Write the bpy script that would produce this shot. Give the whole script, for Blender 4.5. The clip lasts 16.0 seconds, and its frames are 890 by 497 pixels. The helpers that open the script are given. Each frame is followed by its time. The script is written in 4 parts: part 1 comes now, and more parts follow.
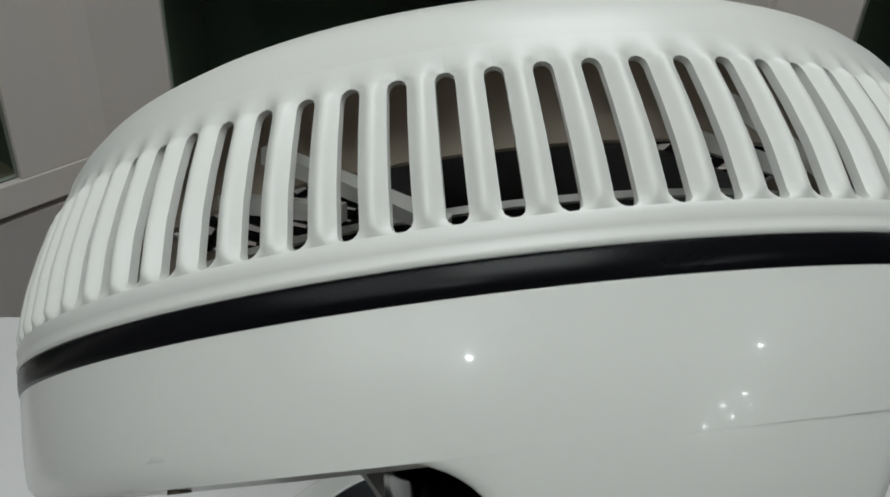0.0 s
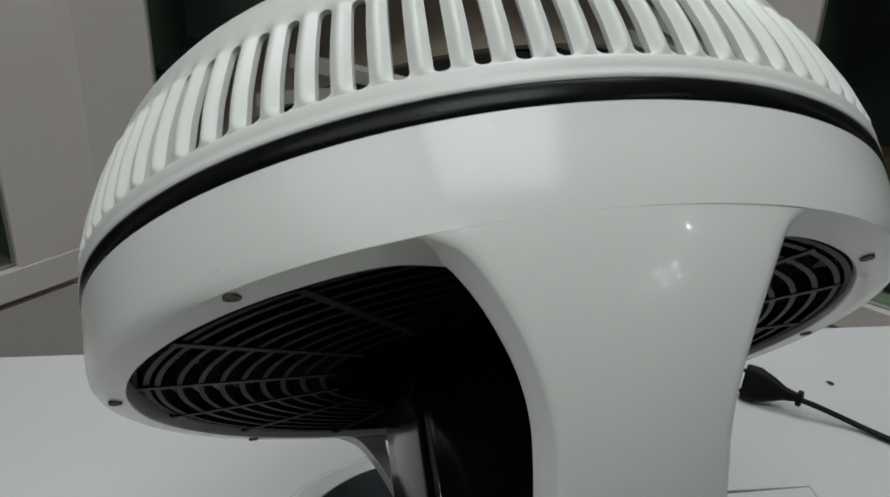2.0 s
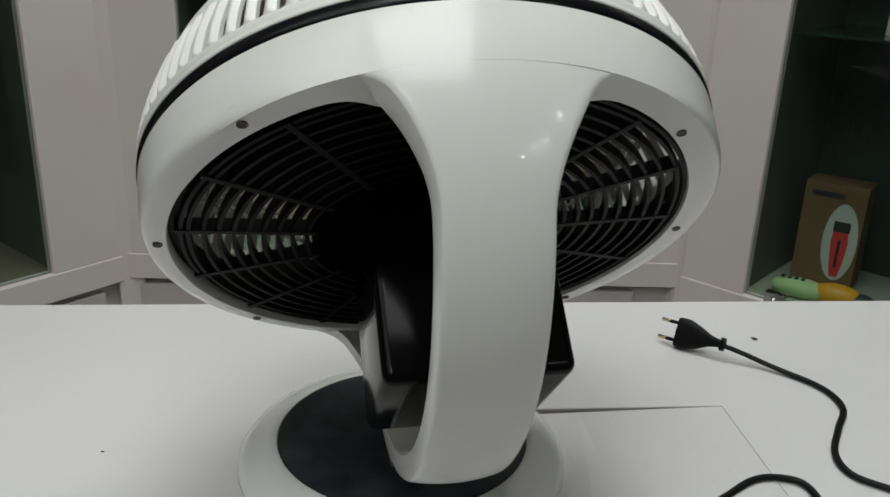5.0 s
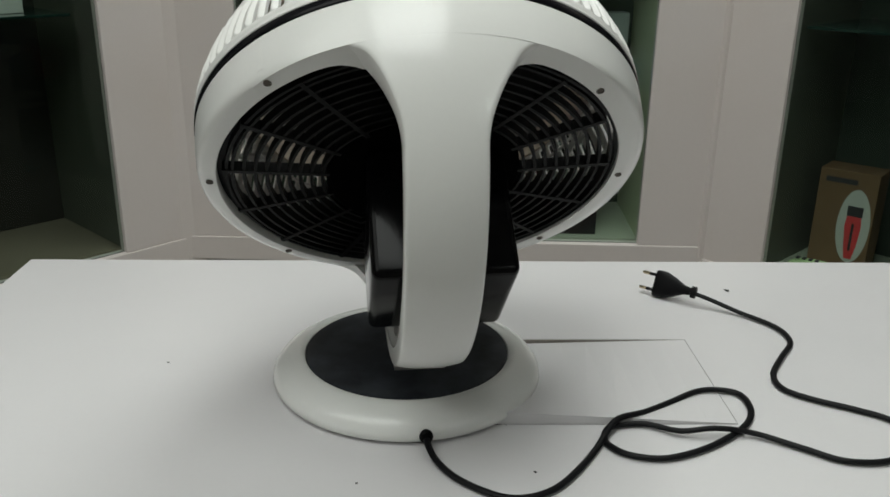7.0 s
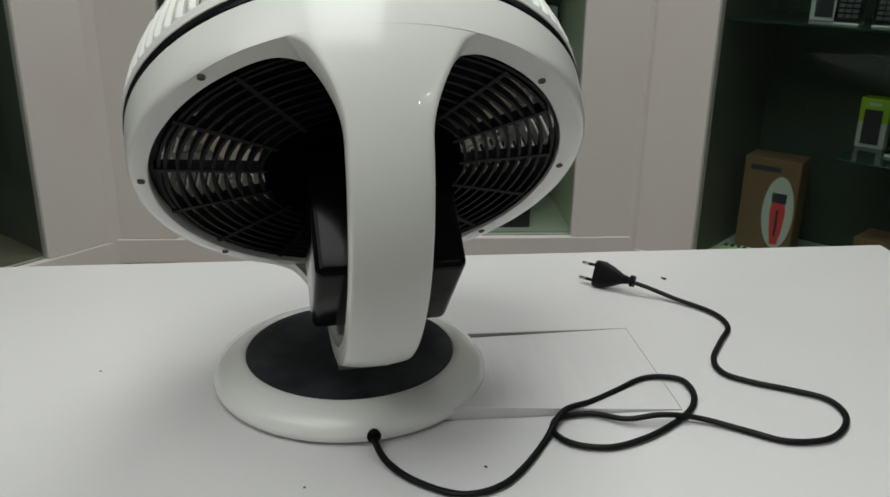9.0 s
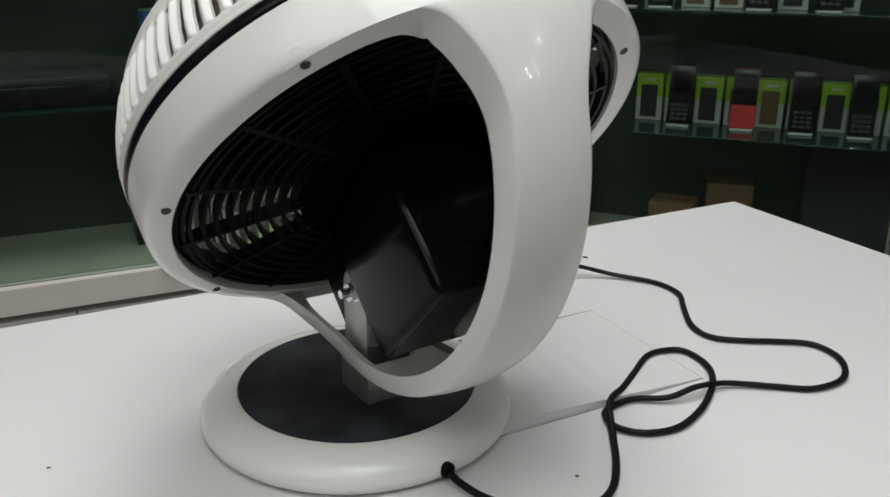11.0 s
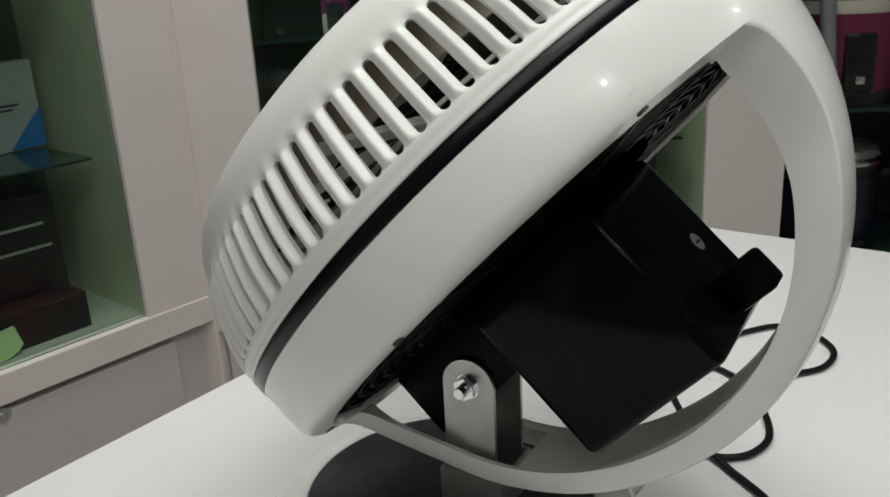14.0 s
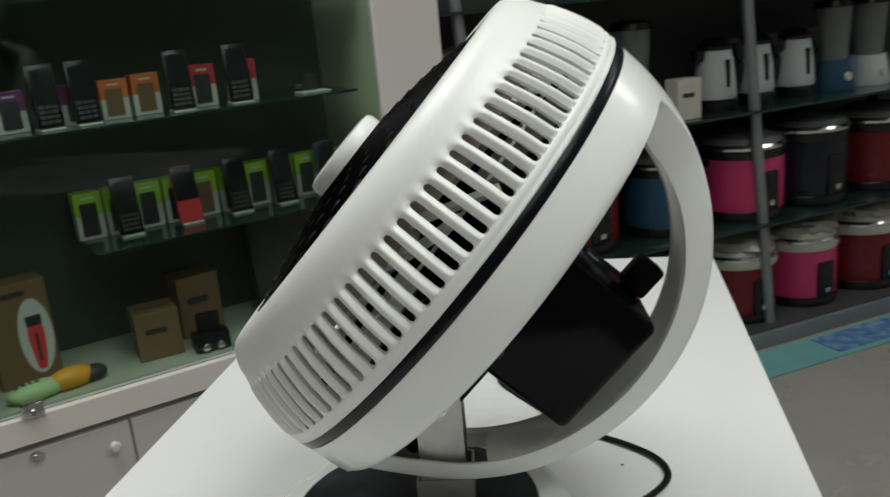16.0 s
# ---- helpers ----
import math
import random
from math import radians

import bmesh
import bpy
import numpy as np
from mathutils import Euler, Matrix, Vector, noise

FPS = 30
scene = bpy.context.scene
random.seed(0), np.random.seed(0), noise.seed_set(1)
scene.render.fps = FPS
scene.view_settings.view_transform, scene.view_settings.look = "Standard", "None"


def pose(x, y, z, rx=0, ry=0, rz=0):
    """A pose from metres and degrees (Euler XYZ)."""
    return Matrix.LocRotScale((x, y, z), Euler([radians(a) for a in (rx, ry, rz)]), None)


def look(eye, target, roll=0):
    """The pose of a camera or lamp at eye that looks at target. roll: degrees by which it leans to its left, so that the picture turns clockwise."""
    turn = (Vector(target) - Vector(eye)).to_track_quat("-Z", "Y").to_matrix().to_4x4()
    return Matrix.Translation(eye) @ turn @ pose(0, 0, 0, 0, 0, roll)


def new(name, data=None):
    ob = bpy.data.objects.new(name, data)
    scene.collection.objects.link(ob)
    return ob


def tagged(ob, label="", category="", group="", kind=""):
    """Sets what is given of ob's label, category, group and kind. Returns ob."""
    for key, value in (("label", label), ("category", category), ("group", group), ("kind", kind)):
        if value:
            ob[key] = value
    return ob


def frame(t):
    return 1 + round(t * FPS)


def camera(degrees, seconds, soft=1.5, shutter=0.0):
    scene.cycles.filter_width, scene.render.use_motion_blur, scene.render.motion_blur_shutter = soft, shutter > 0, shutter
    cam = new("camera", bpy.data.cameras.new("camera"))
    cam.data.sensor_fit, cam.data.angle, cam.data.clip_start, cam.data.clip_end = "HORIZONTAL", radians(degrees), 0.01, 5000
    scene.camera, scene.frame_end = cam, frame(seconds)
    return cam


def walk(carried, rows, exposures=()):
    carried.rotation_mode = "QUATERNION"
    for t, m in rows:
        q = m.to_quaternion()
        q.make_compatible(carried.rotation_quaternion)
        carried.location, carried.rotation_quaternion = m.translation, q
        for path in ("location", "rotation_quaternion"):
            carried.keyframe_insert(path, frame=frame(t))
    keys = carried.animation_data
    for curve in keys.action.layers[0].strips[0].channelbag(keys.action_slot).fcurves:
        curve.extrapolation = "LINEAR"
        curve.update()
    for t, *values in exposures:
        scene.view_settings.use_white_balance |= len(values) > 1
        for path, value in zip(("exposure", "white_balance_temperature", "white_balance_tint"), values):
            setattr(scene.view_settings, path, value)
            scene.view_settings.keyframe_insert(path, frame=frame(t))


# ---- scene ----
cam = camera(54.4, 16.0, soft=1.6, shutter=0.4)
PATH = [
    (0, (0.002, -0.278, 0.494), (0.183, 1.396, -0.584), 3.1),
    (0.5, (-0.006, -0.296, 0.484), (0.229, 1.41, -0.533), 3.0),
    (1, (-0.004, -0.32, 0.477), (0.21, 1.429, -0.469), 2.8),
    (1.5, (-0.005, -0.343, 0.468), (0.215, 1.441, -0.409), 2.4),
    (2, (-0.008, -0.374, 0.456), (0.218, 1.425, -0.386), 1.7),
    (2.5, (-0.008, -0.399, 0.449), (0.217, 1.405, -0.384), 1.2),
    (3, (-0.009, -0.417, 0.44), (0.207, 1.391, -0.386), 1.6),
    (3.5, (-0.007, -0.439, 0.431), (0.203, 1.386, -0.362), 2.1),
    (6, (0.035, -0.647, 0.42), (0.179, 1.227, -0.263), 1.8),
    (6.5, (0.046, -0.689, 0.422), (0.145, 1.187, -0.263), 1.5),
    (7, (0.063, -0.728, 0.425), (0.115, 1.149, -0.266), 0.8),
    (7.5, (0.077, -0.745, 0.423), (0.121, 1.129, -0.273), 0.8),
    (8, (0.087, -0.752, 0.424), (0.136, 1.119, -0.281), 0.7),
    (8.5, (0.081, -0.743, 0.423), (0.182, 1.128, -0.274), 0.7),
    (11, (-0.191, -0.569, 0.388), (0.673, 1.102, -0.29), 0.2),
    (11.5, (-0.253, -0.545, 0.381), (0.742, 1.06, -0.279), -0.3),
    (12, (-0.298, -0.512, 0.384), (0.756, 1.057, -0.271), -0.0),
    (12.5, (-0.324, -0.46, 0.381), (0.796, 1.063, -0.27), -0.9),
    (13, (-0.338, -0.388, 0.372), (0.891, 1.044, -0.291), -2.5),
    (13.5, (-0.346, -0.316, 0.382), (1.042, 0.963, -0.281), -4.2),
    (14, (-0.371, -0.27, 0.386), (1.138, 0.88, -0.246), -3.1),
    (14.5, (-0.395, -0.238, 0.391), (1.206, 0.782, -0.237), -2.6),
    (15, (-0.437, -0.194, 0.399), (1.29, 0.603, -0.218), -3.8),
    (15.5, (-0.502, -0.153, 0.418), (1.309, 0.455, -0.175), -5.9),
    (16, (-0.573, -0.103, 0.429), (1.318, 0.25, -0.119), -5.3),
]
walk(cam, [(t, look(eye, target, roll)) for t, eye, target, roll in PATH],
     exposures=[(0.0, -0.95, 6280, 4), (2.0, -0.98, 6250, 4), (2.6, -0.74, 6430, 8), (3.5, -0.70, 6430, 8), (6.0, -0.48, 6480, 4), (8.5, -0.53, 6500, 4),
                (11.0, -0.30, 6460, 6), (13.0, -0.23, 6540, 6), (14.5, -0.33, 6560, 5), (15.5, -0.32, 6520, 4), (16.0, -0.24, 6500, 3)])

# ---- world and lamps ----
FLOOR_Z, CEIL_Z = -0.75, 1.95
world = bpy.data.worlds.new("shop_world")
world.use_nodes = True
scene.world = world
world.node_tree.nodes["Background"].inputs[0].default_value = (0.75, 0.85, 0.8, 1)
world.node_tree.nodes["Background"].inputs[1].default_value = 0.008

# the second, 1.5 m panel is an added fill for left-facing sides
PANELS = [(-0.10, -0.68, 0.90, 11.0), (-1.45, -0.95, 1.50, 10.0), (0.42, 0.74, 0.90, 13.0)]
SPOTS = [(1.92, -2.42, 2.2), (2.12, -2.22, 2.2), (2.2, -2.7, 2.2), (2.4, -2.5, 2.2), (1.95, -1.5, 2.4), (1.85, -2.85, 2.2), (-0.6, -1.6, 2.6)]
for lx, ly, size, watts in PANELS:
    lamp = bpy.data.lights.new("panel_lamp", "AREA")
    lamp.shape, lamp.size, lamp.energy, lamp.color = "SQUARE", size, watts, (0.985, 1.0, 0.985)
    lamp.spread = radians(140)
    ob = new("panel_lamp", lamp)
    ob.matrix_world = pose(lx, ly, CEIL_Z - 0.03)
for lx, ly, watts in SPOTS:
    lamp = bpy.data.lights.new("spot_lamp", "AREA")
    lamp.shape, lamp.size, lamp.energy, lamp.color = "DISK", 0.03, watts, (0.985, 1.0, 0.99)
    lamp.spread = radians(150)
    ob = new("spot_lamp", lamp)
    ob.matrix_world = pose(lx, ly, CEIL_Z - 0.02)


# ---- materials ----
def material(name, base, rough=0.5, metal=0.0, grain=0.05, scale=60.0, bump=0.0, stain=0.0, stain_scale=6.0,
             coat=0.0, spec=0.5, stain_color=None):
    """A surface with fine grain, larger uneven patches, and relief."""
    m = bpy.data.materials.new(name)
    m.use_nodes = True
    nt = m.node_tree
    bsdf = nt.nodes["Principled BSDF"]
    tex = nt.nodes.new("ShaderNodeTexCoord")
    fine = nt.nodes.new("ShaderNodeTexNoise")
    fine.inputs["Scale"].default_value, fine.inputs["Detail"].default_value = scale, 4
    nt.links.new(tex.outputs["Object"], fine.inputs["Vector"])
    broad = nt.nodes.new("ShaderNodeTexNoise")
    broad.inputs["Scale"].default_value, broad.inputs["Detail"].default_value = stain_scale, 5
    nt.links.new(tex.outputs["Object"], broad.inputs["Vector"])
    ramp = nt.nodes.new("ShaderNodeMapRange")
    ramp.inputs["From Min"].default_value, ramp.inputs["From Max"].default_value = 0.42, 0.75
    ramp.inputs["To Max"].default_value = max(stain, 0.0)
    nt.links.new(broad.outputs["Fac"], ramp.inputs["Value"])
    mix = nt.nodes.new("ShaderNodeMix")
    mix.data_type = "RGBA"
    other = stain_color or tuple(c * 0.45 for c in base)
    mix.inputs["A"].default_value, mix.inputs["B"].default_value = (*base, 1), (*other, 1)
    nt.links.new(ramp.outputs["Result"], mix.inputs["Factor"])
    hsv = nt.nodes.new("ShaderNodeHueSaturation")
    vary = nt.nodes.new("ShaderNodeMapRange")
    vary.inputs["To Min"].default_value, vary.inputs["To Max"].default_value = 1 - grain, 1 + grain
    nt.links.new(fine.outputs["Fac"], vary.inputs["Value"])
    nt.links.new(mix.outputs["Result"], hsv.inputs["Color"])
    nt.links.new(vary.outputs["Result"], hsv.inputs["Value"])
    nt.links.new(hsv.outputs["Color"], bsdf.inputs["Base Color"])
    rv = nt.nodes.new("ShaderNodeMapRange")
    rv.inputs["To Min"].default_value, rv.inputs["To Max"].default_value = max(rough - 0.06, 0.02), min(rough + 0.08, 1)
    nt.links.new(broad.outputs["Fac"], rv.inputs["Value"])
    nt.links.new(rv.outputs["Result"], bsdf.inputs["Roughness"])
    bsdf.inputs["Metallic"].default_value = metal
    bsdf.inputs["Specular IOR Level"].default_value = spec
    bsdf.inputs["Coat Weight"].default_value = coat
    bsdf.inputs["Coat Roughness"].default_value = 0.06
    if bump:
        bn = nt.nodes.new("ShaderNodeBump")
        bn.inputs["Strength"].default_value, bn.inputs["Distance"].default_value = bump, 0.001
        nt.links.new(fine.outputs["Fac"], bn.inputs["Height"])
        nt.links.new(bn.outputs["Normal"], bsdf.inputs["Normal"])
    return m


def glass_material(name, tint, rough=0.0):
    """A thin clear pane: mostly see-through, with a mirror-like sheen."""
    m = bpy.data.materials.new(name)
    m.use_nodes = True
    nt = m.node_tree
    nt.nodes.remove(nt.nodes["Principled BSDF"])
    out = nt.nodes["Material Output"]
    clear, gloss = (nt.nodes.new("ShaderNodeBsdf" + k) for k in ("Transparent", "Glossy"))
    mix = nt.nodes.new("ShaderNodeMixShader")
    clear.inputs["Color"].default_value = (*tint, 1)
    gloss.inputs["Roughness"].default_value = rough
    fres = nt.nodes.new("ShaderNodeFresnel")
    fres.inputs["IOR"].default_value = 1.28
    nt.links.new(fres.outputs["Fac"], mix.inputs["Fac"])
    nt.links.new(clear.outputs[0], mix.inputs[1])
    nt.links.new(gloss.outputs[0], mix.inputs[2])
    nt.links.new(mix.outputs[0], out.inputs["Surface"])
    return m


def glow(name, color, strength):
    m = bpy.data.materials.new(name)
    m.use_nodes = True
    b = m.node_tree.nodes["Principled BSDF"]
    b.inputs["Base Color"].default_value = (*color, 1)
    b.inputs["Emission Color"].default_value = (*color, 1)
    b.inputs["Emission Strength"].default_value = strength
    return m


WHITE = material("white_plastic", (0.87, 0.87, 0.845), 0.22, grain=0.012, scale=300, coat=0.25, spec=0.4, stain=0.04, stain_scale=9)
WHITE_GRILLE = material("white_grille_plastic", (0.86, 0.855, 0.83), 0.33, grain=0.012, scale=300, stain=0.04, stain_scale=12)
BLACK_GLOSS = material("black_band_plastic", (0.005, 0.005, 0.007), 0.24, grain=0.1, scale=200, spec=0.2)
BLACK = material("black_matte_plastic", (0.0025, 0.0025, 0.0025), 0.42, spec=0.10, grain=0.15, scale=500, bump=0.12, stain=0.3, stain_color=(0.006, 0.006, 0.006))
INTERIOR = material("black_inside_plastic", (0.002, 0.002, 0.002), 0.9, spec=0.0, grain=0.15, scale=400, stain=0.3, stain_color=(0.004, 0.004, 0.004))
BLACK_SHINE = material("black_housing_plastic", (0.003, 0.003, 0.0033), 0.13, spec=0.10, grain=0.1, scale=300, stain=0.3, stain_color=(0.006, 0.006, 0.006))
PAD = material("black_rubber_pad", (0.010, 0.012, 0.016), 0.48, spec=0.3, grain=0.25, scale=110, bump=0.12, stain=0.95, stain_scale=20, stain_color=(0.060, 0.068, 0.080))
STEEL = material("galvanised_steel", (0.55, 0.54, 0.52), 0.38, 0.9, grain=0.12, scale=120, stain=0.3, stain_scale=40, bump=0.05)
CHROME = material("bright_zinc", (0.75, 0.76, 0.78), 0.16, 1.0, grain=0.05)
BRASS = material("pin_metal", (0.6, 0.52, 0.36), 0.25, 1.0, grain=0.05)
CORD = material("black_cord_rubber", (0.004, 0.004, 0.005), 0.45, spec=0.2, grain=0.1, scale=300)
TABLE = material("white_laminate", (0.76, 0.745, 0.755), 0.34, grain=0.012, scale=220, stain=0.06, stain_scale=5, spec=0.4)
TABLE_EDGE = material("laminate_cut_edge", (0.33, 0.30, 0.27), 0.7, grain=0.2, scale=200)
BOARD = material("cream_cabinet_board", (0.76, 0.70, 0.675), 0.5, grain=0.02, scale=120, stain=0.28, stain_scale=2.2, stain_color=(0.62, 0.52, 0.44))
DRAWER = material("pale_drawer_front", (0.58, 0.535, 0.53), 0.5, grain=0.02, scale=120, stain=0.1, stain_scale=4)
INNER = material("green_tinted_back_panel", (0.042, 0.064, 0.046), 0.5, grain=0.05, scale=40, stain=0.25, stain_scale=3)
# darker back panel: the left case's shade is painted into its colour
INNER_SHADED = material("shaded_brown_back_panel", (0.020, 0.019, 0.014), 0.5, grain=0.05, scale=40, stain=0.25, stain_scale=3)
# pale floor, lightened further to stand in for light within the cases
CASE_FLOOR = material("pale_lit_case_floor", (0.42, 0.45, 0.36), 0.5, grain=0.04, scale=60, stain=0.2, stain_scale=5)
SCREW = material("dull_screw_steel", (0.085, 0.07, 0.055), 0.5, 0.5, grain=0.1)
DARK = material("dark_gap", (0.02, 0.02, 0.02), 0.8, grain=0.1)
FLOOR_TILE = material("grey_floor_tile", (0.36, 0.34, 0.31), 0.25, grain=0.05, scale=30, stain=0.25, stain_scale=2.5)
WALL = material("shop_wall_paint", (0.55, 0.55, 0.52), 0.7, grain=0.03, scale=50, stain=0.15, stain_scale=2)
CEIL = material("ceiling_paint", (0.75, 0.75, 0.73), 0.8, grain=0.03, scale=50, stain=0.1, stain_scale=2)
GLASS = glass_material("cabinet_glass", (0.83, 0.90, 0.86))
SHELF_GLASS = material("green_shelf_glass", (0.012, 0.03, 0.024), 0.08, grain=0.05, scale=20)
LAMP_GLOW = glow("lamp_diffuser", (1.0, 0.98, 0.95), 1.0)
SPOT_GLOW = glow("spot_diffuser", (0.98, 1.0, 0.97), 120.0)


def plain(name, color, rough=0.45, **k):
    return material(name, color, rough, **{"grain": 0.06, "scale": 80, "stain": 0.15, "stain_scale": 12, **k})


# ---- mesh helpers ----
def part(name, bm, mat, parent, label="", smooth=40):
    """Links a bmesh as one mesh object under a thing or part."""
    me = bpy.data.meshes.new(name)
    bmesh.ops.recalc_face_normals(bm, faces=bm.faces)
    bm.to_mesh(me)
    bm.free()
    me.materials.append(mat)
    if smooth:
        for p in me.polygons:
            p.use_smooth = True
        me.set_sharp_from_angle(angle=radians(smooth))
    ob = new(name, me)
    ob.parent = parent
    if label:
        ob["label"] = label
    return ob


def thing(name, m, label, category, group="", kind=""):
    ob = new(name)
    ob.matrix_world = m
    ob.empty_display_size = 0.05
    return tagged(ob, label, category, group, kind)


def add_box(bm, lo, hi, bevel=0.0, m=None, seg=2):
    made = bmesh.ops.create_cube(bm, size=1.0)["verts"]
    size, mid = Vector(hi) - Vector(lo), (Vector(hi) + Vector(lo)) / 2
    for v in made:
        v.co = Vector([v.co[i] * size[i] for i in range(3)]) + mid
    if bevel:
        edges = list({e for v in made for e in v.link_edges})
        res = bmesh.ops.bevel(bm, geom=edges, offset=bevel, segments=seg, profile=0.5, affect="EDGES")
        made = list({v for f in res["faces"] for v in f.verts} | {v for v in made if v.is_valid})
    if m is not None:
        done = set()
        stack = [v for v in made if v.is_valid]
        while stack:
            v = stack.pop()
            if v in done:
                continue
            done.add(v)
            stack += [e.other_vert(v) for e in v.link_edges]
        for v in done:
            v.co = m @ v.co
    return bm


def box(lo, hi, bevel=0.0, m=None, seg=2):
    return add_box(bmesh.new(), lo, hi, bevel, m, seg)


def lathe(profile, steps=96, axis="z", m=None, close=False):
    """Turns (radius, height) pairs round an axis: z, or y."""
    bm = bmesh.new()
    rows = []
    for r, h in profile:
        row = []
        for i in range(steps):
            a = 2 * math.pi * i / steps
            p = Vector((r * math.cos(a), r * math.sin(a), h)) if axis == "z" else Vector((r * math.cos(a), h, r * math.sin(a)))
            row.append(bm.verts.new(m @ p if m is not None else p))
        rows.append(row)
    if close:
        rows.append(rows[0])
    for a, b in zip(rows, rows[1:]):
        for i in range(steps):
            j = (i + 1) % steps
            bm.faces.new((a[i], a[j], b[j], b[i]))
    if not close:
        for row in (rows[0], rows[-1]):
            if (row[0].co - row[steps // 2].co).length > 1e-6:
                bm.faces.new(row)
    bmesh.ops.remove_doubles(bm, verts=bm.verts, dist=1e-6)
    return bm


def smooth_line(points, n):
    """A Catmull-Rom line through the points, in n steps a span."""
    p = [Vector(q) for q in points]
    p = [2 * p[0] - p[1], *p, 2 * p[-1] - p[-2]]
    out = []
    for a, b, c, d in zip(p, p[1:], p[2:], p[3:]):
        for k in range(n):
            t = k / n
            out.append(0.5 * (2 * b + (c - a) * t + (2 * a - 5 * b + 4 * c - d) * t**2 + (3 * b - a - 3 * c + d) * t**3))
    return out + [p[-2]]


def tube(line, rx, rz, sides=10, bm=None):
    """A round or flat cord along a line of points."""
    bm = bm or bmesh.new()
    rings = []
    for i, c in enumerate(line):
        way = (line[min(i + 1, len(line) - 1)] - line[max(i - 1, 0)]).normalized()
        side = way.cross(Vector((0, 0, 1)))
        side = side.normalized() if side.length > 1e-4 else Vector((1, 0, 0))
        up = side.cross(way)
        rings.append([bm.verts.new(c + side * rx * math.cos(a) + up * rz * math.sin(a))
                      for a in (2 * math.pi * k / sides for k in range(sides))])
    for a, b in zip(rings, rings[1:]):
        for k in range(sides):
            bm.faces.new((a[k], a[(k + 1) % sides], b[(k + 1) % sides], b[k]))
    bm.faces.new(rings[0])
    bm.faces.new(rings[-1])
    return bm


def grid_solid(outer, inner):
    """A closed shell from two grids of points of one size."""
    bm = bmesh.new()
    va = [[bm.verts.new(p) for p in row] for row in outer]
    vb = [[bm.verts.new(p) for p in row] for row in inner]
    n, k = len(outer), len(outer[0])
    for g in (va, vb):
        for i in range(n - 1):
            for j in range(k - 1):
                bm.faces.new((g[i][j], g[i][j + 1], g[i + 1][j + 1], g[i + 1][j]))
    rim = [(i, 0) for i in range(n)] + [(n - 1, j) for j in range(1, k)] + [(i, k - 1) for i in range(n - 2, -1, -1)] + [(0, j) for j in range(k - 2, 0, -1)]
    for (a, b), (c, d) in zip(rim, rim[1:] + rim[:1]):
        bm.faces.new((va[a][b], va[c][d], vb[c][d], vb[a][b]))
    return bm


# ---- room ----
def slab(name, lo, hi, mat, label, category):
    ob = part(name, box(lo, hi), mat, None, smooth=0)
    return tagged(ob, label, category, kind="structure")


slab("floor", (-4, -3.5, FLOOR_Z - 0.1), (4.2, 3.4, FLOOR_Z), FLOOR_TILE, "grey-beige polished tile floor of the shop", "floor")
slab("ceiling", (-4, -3.5, CEIL_Z), (4.2, 3.4, CEIL_Z + 0.1), CEIL, "plain white painted shop ceiling", "ceiling")
slab("wall_north", (-4, 3.3, FLOOR_Z), (4.2, 3.4, CEIL_Z), WALL, "plain pale painted shop wall behind the cabinets", "wall")
slab("wall_south", (-4, -3.5, FLOOR_Z), (4.2, -3.4, CEIL_Z), WALL, "plain pale painted shop wall behind the camera", "wall")
slab("wall_west", (-4, -3.4, FLOOR_Z), (-3.9, 3.3, CEIL_Z), WALL, "plain pale painted shop side wall", "wall")
slab("wall_east", (4.1, -3.4, FLOOR_Z), (4.2, 3.3, CEIL_Z), WALL, "plain pale painted shop wall behind the rack", "wall")


def downlight(x, y):
    t = thing("downlight", pose(x, y, CEIL_Z), "small round recessed ceiling downlight, switched on", "ceiling light", "ceiling downlights")
    part("trim_ring", lathe([(0.0165, 0.0), (0.034, 0.0), (0.035, -0.004), (0.030, -0.008), (0.020, -0.008), (0.0165, -0.003)], 32, close=True), CEIL, t)
    part("diffuser", lathe([(0.0001, -0.006), (0.0160, -0.006), (0.0160, -0.002), (0.0001, -0.002)], 32), SPOT_GLOW, t)


def panel_light(x, y, h):
    t = thing("panel_light", pose(x, y, CEIL_Z), "square white ceiling panel light, switched on; the largest is an added fill", "ceiling light", "ceiling panel lights")
    bm = bmesh.new()
    f = h + 0.03
    for lo, hi in (((-f, -f, -0.016), (f, 0.02 - f, 0.0)), ((-f, f - 0.02, -0.016), (f, f, 0.0)), ((-f, 0.02 - f, -0.016), (0.02 - f, f - 0.02, 0.0)), ((f - 0.02, 0.02 - f, -0.016), (f, f - 0.02, 0.0))):
        add_box(bm, lo, hi)
    part("frame", bm, CEIL, t, smooth=0)
    part("diffuser", box((0.0205 - f, 0.0205 - f, -0.012), (f - 0.0205, f - 0.0205, -0.004)), LAMP_GLOW, t, smooth=0)


for lx, ly, watts in SPOTS:
    downlight(lx, ly)
# the large left panel gets a body too, though only added as fill
for lx, ly, size, watts in PANELS:
    panel_light(lx, ly, size / 2)


# ---- table ----
TX0, TX1, TY0, TY1 = -0.465, 0.806, -0.2785, 0.377
HX0, HX1, HY0, HY1 = 0.02, 0.3555, -0.0405, 0.1365


